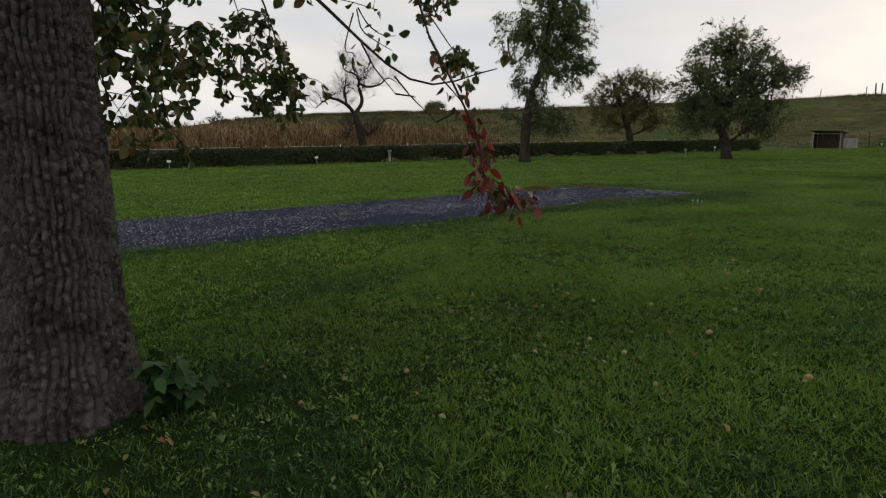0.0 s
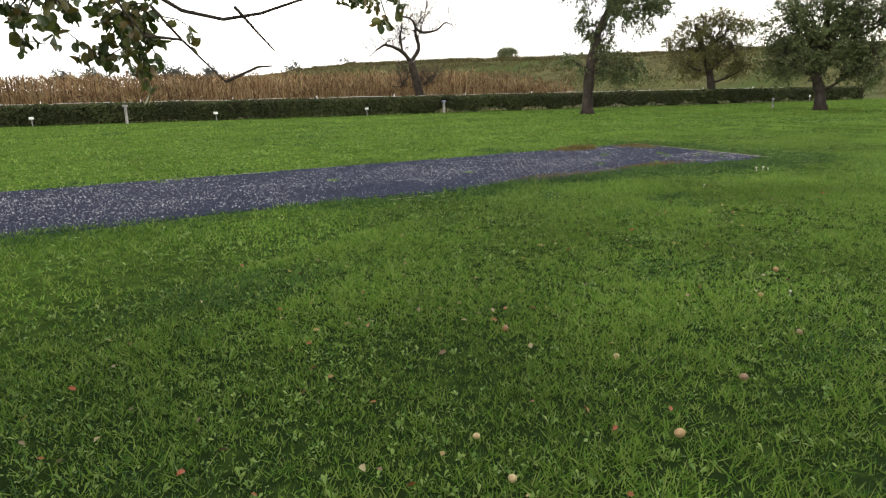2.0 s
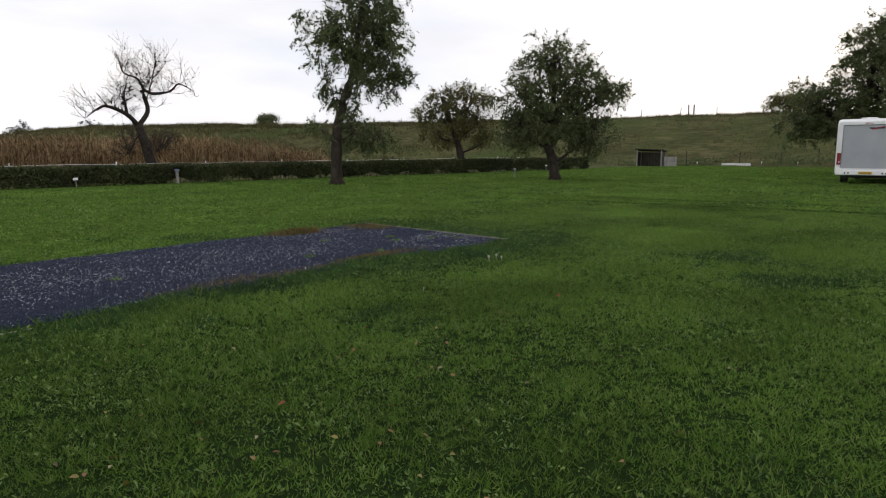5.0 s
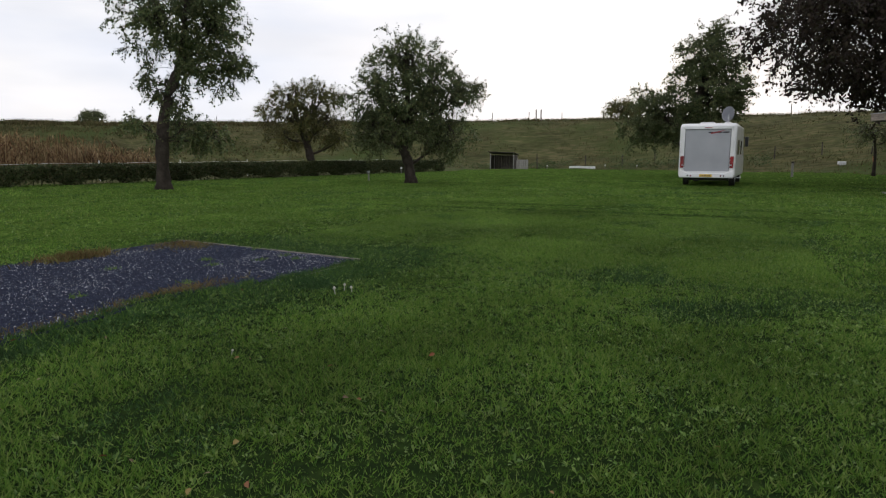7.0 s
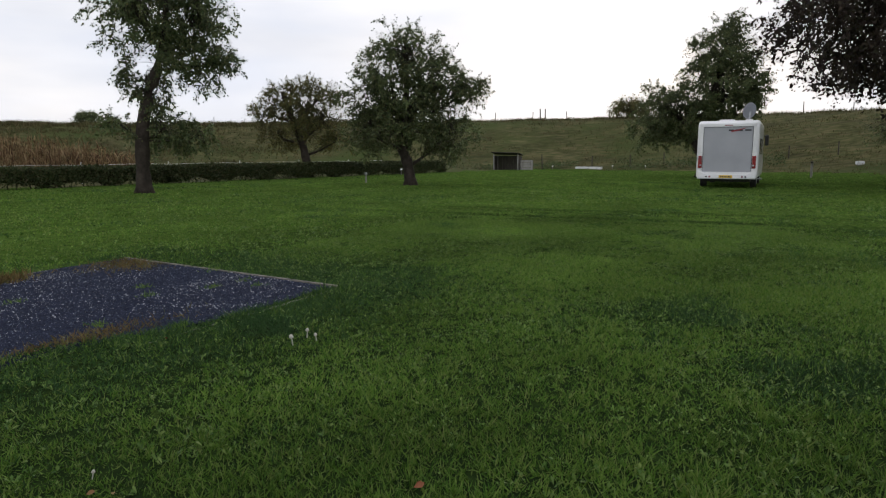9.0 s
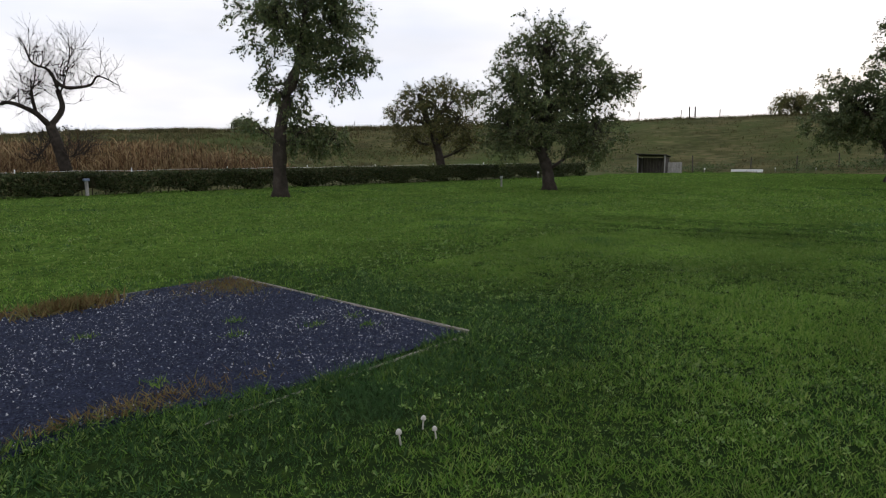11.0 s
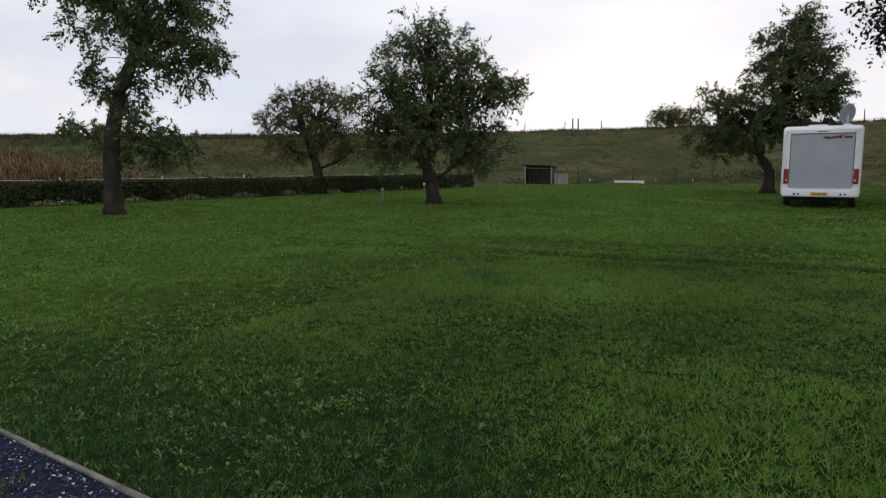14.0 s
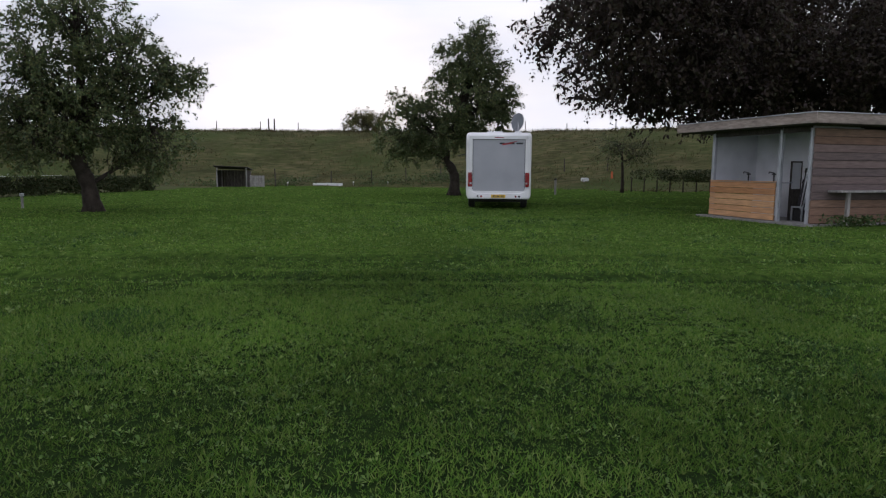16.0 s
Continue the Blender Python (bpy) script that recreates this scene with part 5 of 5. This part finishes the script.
for i in range(4):
    part("board", box(1.22, 1.25, -0.75 + i * 0.32, -0.75 + i * 0.32 + 0.30, 0.02, 1.5, 0.004), M_OLDWOOD, hut)
    part("board", box(-1.30, -1.27, -0.75 + i * 0.32, -0.75 + i * 0.32 + 0.30, 0.02, 1.5, 0.004), M_OLDWOOD, hut)
gate = thing("pallet_panel", pose(62.0, 18.6, 0, 0, 0, 90), "grey weathered timber panel beside the shelter", "panel")
for i in range(4):
    part("board", box(-1.0, 0.1, 0.0, 0.025, 0.05 + i * 0.21, 0.24 + i * 0.21, 0.004), M_GREYWOOD, gate)
for x in (-0.9, 0.0):
    part("batten", box(x - 0.04, x + 0.04, -0.04, -0.002, 0, 0.88, 0.004), M_GREYWOOD, gate)

# ---- fences, markers and small fixtures ----
def stake(x, y, h, r, mat, label, group, name="fence_post"):
    t = thing(name, pose(x, y, float(height(x, y)), rng.normal(0, 1.5), rng.normal(0, 1.5), rng.uniform(0, 90)), label, "post", group)
    part("shaft", cyl((0, 0, -0.1), (0, 0, h), r, r * 0.9, 8), mat, t)
    return t


rng = np.random.default_rng(15)
for x, y in ((66.5, 10.0), (66.9, 7.2), (67.1, 4.3), (67.0, 1.0), (66.8, -2.4), (66.3, -5.8), (65.8, 13.2), (62.9, 17.0), (65.0, -9.0)):
    stake(x, y, 1.05 if y != 17.0 else 1.35, 0.045, M_OLDWOOD, "dark timber stake of the dike fence", "dike foot fence")
for a, b in zip(CREST[2:-5], CREST[3:-4]):
    k = max(2, int(np.linalg.norm(b - a) / 4.2))
    for i in range(k):
        p = a + (b - a) * i / k + rng.normal(0, 0.2, 2)
        stake(p[0] - 0.6, p[1], rng.uniform(0.85, 1.25), 0.05, M_OLDWOOD, "thin dark post of the dike crest fence", "dike crest fence")
for y in (22.3, 22.9):
    stake(86.2, y, 1.4, 0.08, M_OLDWOOD, "stout weathered gate post on the dike crest", "dike crest fence")
tape = thing("tape_fence", pose(0, 0, 0), "white electric tape on short posts between hedge and maize", "fence")
for i, x in enumerate(np.arange(-14, 52, 4.4)):
    part("post", cyl((x, HEDGE(x) + 3.2, 0), (x, HEDGE(x) + 3.2, 1.05), 0.025, sides=6), M_SIGN, tape)
tp = Soup()
xs = np.linspace(-14, 51, 60)
tube(tp, np.stack([xs, HEDGE(xs) + 3.2, 0.93 + 0.02 * np.sin(xs * 1.4)], -1), 0.007, 4)
put(tp, "tape", M_SIGN, tape)


def marker(x, y, h=0.42):
    t = thing("pitch_marker", pose(x, y, 0, rng.normal(0, 3), rng.normal(0, 3), -15), "small white number plate on a stake at the pitch", "sign", "pitch markers")
    part("stake", box(-0.02, 0.02, -0.02, 0.02, -0.05, h, 0.004), M_GREYWOOD, t)
    part("plate", box(-0.10, 0.10, -0.035, -0.022, h - 0.11, h, 0.006), M_SIGN, t)


for x, y in ((2.9, 35.9), (10.5, 33.75), (17.9, 31.9), (48.2, 23.5), (62.4, 16.0), (65.6, 11.4), (65.5, 8.6)):
    marker(x, y)


def tap_post(x, y, h, mat, label, w=1.0):
    t = thing("supply_post", pose(x, y, 0, 0, 0, -15), label, "post", "supply posts")
    part("column", box(-0.06 * w, 0.06 * w, -0.06 * w, 0.06 * w, -0.05, h, 0.015 * w, 2), M_GREYWOOD, t)
    part("hood", box(-0.12 * w, 0.12 * w, -0.08 * w, 0.08 * w, h, h + 0.11, 0.035 * w, 3), mat, t)


tap_post(6.6, 34.6, 0.75, M_GREYWOOD, "grey supply post in front of the hedge")
tap_post(22.3, 31.0, 0.58, M_BLUE, "blue-hooded supply post in the hedge gap")
tap_post(35.8, 19.5, 0.42, M_GREY, "short grey supply post on the lawn", 0.55)
tap_post(51.4, -2.1, 0.85, M_OLDWOOD, "dark supply post with a small hood")
trough = thing("water_trough", pose(65.4, 13.4, 0, 0, 0, 92), "long low white trough at the dike foot", "trough")
part("basin", joined(box(-1.15, 1.15, -0.25, -0.21, 0.03, 0.27, 0.006), box(-1.15, 1.15, 0.21, 0.25, 0.03, 0.27, 0.006), box(-1.15, -1.11, -0.21, 0.21, 0.03, 0.27), box(1.11, 1.15, -0.21, 0.21, 0.03, 0.27), box(-1.1, 1.1, -0.21, 0.21, 0.03, 0.06)), M_SIGN, trough)
hive = thing("white_box", pose(63.05, -6.72, 0, 0, 0, 5), "small white box on short legs at the fence", "box")
part("case", box(-0.25, 0.25, -0.24, 0.24, 0.55, 0.85, 0.02), M_SIGN, hive)
for sx in (-0.2, 0.2):
    for sy in (-0.19, 0.19):
        part("leg", box(sx - 0.03, sx + 0.03, sy - 0.03, sy + 0.03, 0, 0.56), M_GREYWOOD, hive)
pump = thing("hose_post", pose(62.9, -8.77, 0), "orange-topped post beside the young tree", "post")
part("shaft", cyl((0, 0, 0), (0, 0, 0.9), 0.05), M_GREYWOOD, pump)
part("cap", cyl((0, 0, 0.35), (0, 0, 1.35), 0.075), M_ORANGE, pump, "orange sleeve")


# ---- the old pear tree beside the path ----
def leaf_mesh(name, width, droop, fold, mat):
    """A pointed oval leaf of unit length along y, folded on its midrib and drooping to the tip."""
    t = np.linspace(0, 1, 8)
    w = width * np.sin(np.pi * t ** 0.85) ** 0.8
    w[0], w[-1] = 0.02, 0.004
    z = -droop * t ** 2
    v = np.concatenate([np.stack([-w, t, z + fold * w / width], -1), np.stack([0 * w, t, z], -1), np.stack([w, t, z + fold * w / width], -1)])
    f = [(c * 8 + i, c * 8 + i + 1, (c + 1) * 8 + i + 1, (c + 1) * 8 + i) for c in range(2) for i in range(7)]
    return mesh_np(name, v, [np.array(f)], mat, True)


pear = thing("old_pear_tree", pose(-0.72, 4.10, 0), "old pear tree with deeply plated grey bark", "tree")
SEG, ROWS_Z, COLS = 270, 230, 46
shift = [random.random() for _ in range(COLS)]
za = np.linspace(-0.05, 2.75, ROWS_Z)
aa = np.arange(SEG) * 2 * np.pi / SEG
tv = np.zeros((ROWS_Z, SEG, 3))
for i, z in enumerate(za):
    r0 = 0.232 + 0.12 * math.exp(-max(z, 0) / 0.30) + 0.03 * math.exp(-max(z, 0) / 1.2) + 0.05 * max(0, z - 1.9)
    cxz = 0.03 * math.sin(z * 1.3)
    for j, a in enumerate(aa):
        x, y = math.cos(a), math.sin(a)
        wob = noise.noise(Vector((x * 2.2, y * 2.2, z * 4.5)))
        u = (a / (2 * math.pi) * COLS + 0.65 * wob + 0.25 * noise.noise(Vector((x * 6, y * 6, z * 11)))) % COLS
        col = int(u)
        fu = u - col
        w = z * (12 + 5 * shift[col]) + 20 * shift[(col * 7) % COLS] + 0.8 * noise.noise(Vector((x * 5, y * 5, z * 9 + 3)))
        fw = w - math.floor(w)
        du, dw = min(1.0, min(fu, 1 - fu) * 4.2), min(1.0, min(fw, 1 - fw) * 6.0)
        plate = du * (0.30 + 0.70 * dw) * (0.86 + 0.14 * noise.noise(Vector((col * 3.1, math.floor(w) * 1.7, 0))))
        r = r0 * (1 + 0.05 * math.sin(a * 3 + 1) * math.exp(-max(z, 0) / 0.5)) + 0.042 * plate - 0.012 + 0.004 * noise.noise(Vector((x * 30, y * 30, z * 34)))
        tv[i, j] = (cxz + r * x, r * y, z)
ti = np.arange(ROWS_Z * SEG).reshape(ROWS_Z, SEG)
tf = np.stack([ti[:-1], np.roll(ti, -1, 1)[:-1], np.roll(ti, -1, 1)[1:], ti[1:]], -1).reshape(-1, 4)
put(mesh_np("trunk", tv.reshape(-1, 3), [tf], M_BARK, True), "trunk", parent=pear, label="thick trunk with plated grey bark")
rng = np.random.default_rng(41)
limbs = Soup()
crown = Soup()
O = np.array((-0.72, 4.10, 0.0))
MAIN = [[(-0.8, 3.8, 2.6), (-0.3, 4.4, 2.75), (0.1, 5.0, 2.35), (0.35, 5.5, 1.9)],
        [(-0.8, 3.8, 2.65), (0.2, 4.6, 3.0), (1.1, 5.3, 2.6), (1.65, 5.8, 1.85)],
        [(-0.8, 3.8, 2.7), (0.4, 3.9, 3.1), (1.8, 4.5, 2.75), (2.94, 4.93, 2.15)],
        [(-0.8, 3.8, 2.6), (0.0, 3.9, 2.75), (0.85, 4.0, 2.25), (1.45, 3.78, 1.77), (1.95, 3.5, 1.86)],
        [(-0.8, 3.8, 2.5), (-0.4, 4.2, 2.4), (-0.2, 4.7, 2.1), (-0.1, 5.2, 1.8)],
        [(-0.8, 3.8, 2.6), (-0.1, 3.2, 2.9), (0.25, 2.6, 2.4), (0.36, 2.40, 1.80)],
        [(-0.8, 3.8, 2.7), (-1.6, 4.4, 3.4), (-2.4, 5.0, 3.8)], [(-0.8, 3.8, 2.7), (-1.2, 2.9, 3.6), (-1.5, 1.8, 4.0)], [(-0.8, 3.8, 2.7), (-0.7, 3.9, 4.2), (-0.4, 4.0, 6.2)]]
for pts in MAIN:
    p = curve(pts, 16) - O
    one = Soup()
    tube(one, p, np.linspace(0.085, 0.007, 16) if len(pts) < 4 else np.concatenate([np.linspace(0.06, 0.012, 8), np.linspace(0.011, 0.004, 8)]), 7)
    put(one, "limb", M_BARK2, pear, smooth=True)


def spray(c, r, twigs, per, leaf, drop=0.35):
    """Drooping leafy twigs round a point."""
    c = np.array(c) - O
    for _ in range(twigs):
        a = c + rng.normal(0, 0.35, 3) * r
        b = a + (rng.normal(0, 0.5, 3) * [1, 1, 0.35] + [0, 0, -drop]) * r
        m = (a + b) / 2 + rng.normal(0, 0.03, 3)
        q = curve([c + (a - c) * 0.2 + [0, 0, 0.12], a, m, b], 8)
        tube(limbs, q, np.linspace(0.006, 0.002, 8), 4)
        k = rng.integers(2, 8, per)
        pos = q[k] + rng.normal(0, 0.018, (per, 3))
        d = rng.normal(0, 0.65, (per, 3)) + [0, 0, -0.75]
        scatter(crown, PEARLEAF_V * [1.15, 1, 1.4], PEARLEAF_F, pos, frames(d, rng), leaf * rng.uniform(0.7, 1.3, per))


for c, r, tw, per, lf in (((-0.15, 5.2, 1.90), 0.52, 20, 14, 0.076), ((0.35, 5.5, 1.92), 0.52, 20, 14, 0.076), ((0.0, 4.9, 2.15), 0.5, 18, 14, 0.076), ((0.7, 5.6, 2.12), 0.45, 14, 13, 0.076), ((1.15, 5.7, 2.05), 0.35, 12, 13, 0.07),
                          ((1.62, 5.85, 1.88), 0.34, 17, 15, 0.075), ((2.96, 4.95, 2.12), 0.24, 14, 14, 0.062), ((1.35, 5.6, 2.3), 0.4, 10, 13, 0.075), ((2.0, 3.45, 1.95), 0.10, 2, 6, 0.06), ((1.1, 3.95, 2.1), 0.2, 3, 6, 0.07),
                          ((-0.35, 4.5, 2.1), 0.35, 12, 13, 0.075), ((2.5, 4.8, 2.5), 0.35, 6, 14, 0.06)):
    spray(c, r, tw, per, lf)
for c, r, tw, per in (((0.5, 4.6, 3.4), 1.3, 45, 16), ((-1.6, 4.4, 4.2), 1.6, 45, 16), ((-1.2, 2.6, 4.2), 1.4, 30, 16), ((-0.5, 4.0, 5.8), 1.6, 50, 16), ((1.6, 5.0, 3.6), 1.2, 30, 16)):
    spray(c, r, tw, per, 0.085, 0.1)
k = 5000
a, q = rng.uniform(0, 2 * np.pi, k), rng.random(k) ** 0.5 * 3.2
top = np.stack([q * np.cos(a), q * np.sin(a), rng.uniform(3.2, 6.6, k) + 0.18 * q], -1)
scatter(crown, LEAF_V * [1.7, 1, 1.3], LEAF_F, top, frames(rng.normal(0, 0.65, (k, 3)) + [0, 0, -0.6], rng), rng.uniform(0.12, 0.19, k))
# thorny bare twigs on the low limb
for a, b in (((1.30, 3.82, 1.80), (1.52, 3.66, 1.50)), ((1.52, 3.66, 1.50), (1.68, 3.55, 1.56)), ((1.6, 3.7, 1.80), (1.72, 3.6, 1.62)), ((1.1, 3.9, 2.0), (1.25, 3.75, 1.68)), ((1.25, 3.75, 1.68), (1.38, 3.7, 1.66))):
    a, b = np.array(a) - O, np.array(b) - O
    tube(limbs, [a, (a + b) / 2 + rng.normal(0, 0.02, 3), b], [0.007, 0.005, 0.003], 5)
tagged(put(limbs, "twig_growth", M_BARK2, pear, smooth=True), kind="stuff")
tagged(put(crown, "foliage", M_PEAR, pear, "green leaves turning yellow and orange"), kind="stuff")
# the hanging red spray
rb = Soup()
red_line = curve(np.array([(0.36, 2.40, 1.80), (0.40, 2.31, 1.62), (0.45, 2.22, 1.40), (0.44, 2.17, 1.24), (0.46, 2.13, 1.18), (0.52, 2.08, 1.16), (0.60, 2.02, 1.13)]) - O, 40)
tube(rb, red_line, np.linspace(0.006, 0.0025, 40), 6)
red = put(rb, "hanging_branch", M_BARK2, pear, "hanging twig of red autumn leaves", smooth=True)
red_meshes = []
for k in range(4):
    red_meshes.append(leaf_mesh("red_leaf", 0.20 + 0.025 * k, 0.12 + 0.12 * k, 0.10 - 0.02 * k, M_RED))
for k in range(150):
    t = rng.choice([rng.uniform(0.03, 0.98), rng.uniform(0.12, 0.60), rng.uniform(0.50, 0.98)])
    p = red_line[int(t * 39)] + rng.normal(0, 0.028, 3)
    d = Vector((rng.normal(0, 0.5), rng.normal(0, 0.5), -0.9 + rng.normal(0, 0.35))).normalized()
    ob = new("leaf", red_meshes[k % 4])
    ob.parent = red
    ob.matrix_basis = Matrix.Translation(p) @ d.to_track_quat("Y", "Z").to_matrix().to_4x4() @ Matrix.Rotation(rng.uniform(0, 6.28), 4, "Y") @ Matrix.Scale(rng.uniform(0.038, 0.060), 4)

# ---- leafy plant at the foot of the trunk ----
plant = thing("leafy_plant", pose(-0.33, 3.68, 0), "bushy grey-green leafy plant at the trunk's foot", "plant")
st = Soup()
pl_me = leaf_mesh("leaf", 0.27, 0.28, 0.05, M_PLANT)
for k in range(26):
    a = rng.uniform(0, 6.28)
    top = np.array((0.16 * math.cos(a) * rng.uniform(0.2, 1.15), 0.15 * math.sin(a) * rng.uniform(0.2, 1.15), rng.uniform(0.10, 0.32)))
    tube(st, [(0.03 * math.cos(a), 0.03 * math.sin(a), -0.02), top * [0.6, 0.6, 0.6], top], [0.005, 0.004, 0.003], 5)
    for q in range(7):
        b = rng.uniform(0, 6.28)
        up = rng.uniform(-0.75, 0.25)
        d = Vector((math.cos(b), math.sin(b), up)).normalized()
        ob = new("leaf", pl_me)
        ob.parent = plant
        ob.matrix_basis = Matrix.Translation(Vector(top * rng.uniform(0.65, 1.0))) @ d.to_track_quat("Y", "Z").to_matrix().to_4x4() @ Matrix.Rotation(rng.normal(0, 0.4), 4, "Y") @ Matrix.Scale(rng.uniform(0.065, 0.115), 4)
put(st, "stems", M_PLANT, plant)

# ---- windfall pears, fallen leaves and mushrooms ----
rng = np.random.default_rng(52)
bm = bmesh.new()
bmesh.ops.create_uvsphere(bm, u_segments=14, v_segments=9, radius=0.021)
for v in bm.verts:
    s = 1 - 0.28 * max(0, v.co.z / 0.028)
    v.co.x, v.co.y, v.co.z = v.co.x * s, v.co.y * s, v.co.z * 1.12
fruit = thing("windfall_pear", pose(2.87, 2.33, 0.030, 70, 10, 30), "bruised brownish windfall pear in the grass", "fruit", "windfall pears")
part("flesh", bm, M_FRUIT, fruit, smooth=True)
part("stalk", cyl((0, 0, 0.028), (0.004, 0, 0.048), 0.0016, sides=5), M_BARK2, fruit)
for x, y in ((2.5, 1.55), (1.75, 2.1), (0.85, 3.3), (3.3, 3.0), (2.2, 2.9), (4.4, 2.6), (4.9, 3.1), (5.6, 3.4), (0.2, 3.2), (2.05, 2.55), (3.6, 2.45), (3.1, 3.7)):
    copy_thing(fruit, pose(x + rng.normal(0, 0.03), y + rng.normal(0, 0.03), 0.018, rng.uniform(60, 110), rng.uniform(0, 40), rng.uniform(0, 360)) @ Matrix.Scale(rng.uniform(0.6, 1.0), 4))
leaf_me = mesh_np("fallen_leaf", LEAF_V * [1.1, 1, 1.6], [LEAF_F], M_FALLEN, True)
for k in range(230):
    t = rng.random()
    x, y = -0.6 + 9.5 * t ** 1.7 + rng.normal(0, 1.0), 2.3 + 3.2 * t + rng.normal(0, 1.1)
    if on_pad(np.array([x]), np.array([y]), 0.05)[0]:
        continue
    ob = new("fallen_leaf", leaf_me)
    ob.matrix_basis = pose(x, y, float(height(x, y)) + rng.uniform(0.03, 0.055), rng.normal(0, 22), rng.normal(0, 22), rng.uniform(0, 360)) @ Matrix.Scale(rng.uniform(0.028, 0.05), 4)
    tagged(ob, "small autumn leaf lying on the grass", "leaf", "fallen leaves")


def mushroom(x, y, s):
    t = thing("mushroom", pose(x, y, float(height(x, y)), rng.normal(0, 5), rng.normal(0, 5), 0), "small white mushroom standing in the grass", "mushroom", "mushrooms")
    part("stem", cyl((0, 0, -0.01), (0, 0, 0.075 * s), 0.007 * s, 0.005 * s, 8), M_MUSH, t)
    b = bmesh.new()
    bmesh.ops.create_uvsphere(b, u_segments=12, v_segments=8, radius=0.02 * s)
    for v in b.verts:
        v.co.z = v.co.z * (1.5 if v.co.z > 0 else 0.3) + 0.075 * s
    part("cap", b, M_MUSH, t, smooth=True)


for x, y, s in ((11.07, 6.57, 0.85), (11.23, 6.46, 0.7), (11.29, 6.59, 0.75), (9.0, 6.2, 0.45), (5.1, 3.0, 0.45)):
    mushroom(x, y, s)

# a few living tufts that push through the gravel
tufts = Soup()
rng = np.random.default_rng(8)
for cx, cy in ((11.9, 8.9), (12.5, 8.6), (12.75, 8.2), (12.2, 9.3), (10.9, 8.4), (11.2, 9.9), (9.9, 8.9), (7.4, 9.6), (5.2, 10.3), (12.9, 8.5), (13.3, 9.3), (3.0, 12.1), (3.3, 12.15)):
    k = 60
    lean = np.stack([rng.normal(0, 0.7, k), rng.normal(0, 0.7, k), np.ones(k)], -1)
    t = rng.uniform(0.02, 0.07, k)
    scatter(tufts, SPIKE_V, SPIKE_F, np.stack([rng.normal(cx, 0.05, k), rng.normal(cy, 0.04, k), np.full(k, 0.02)], -1), frames(lean, rng), np.stack([t * 0.16, t, t], -1))
tagged(put(tufts, "gravel_tufts", M_BLADE), "small green grass tufts growing through the gravel", "weeds", kind="stuff")
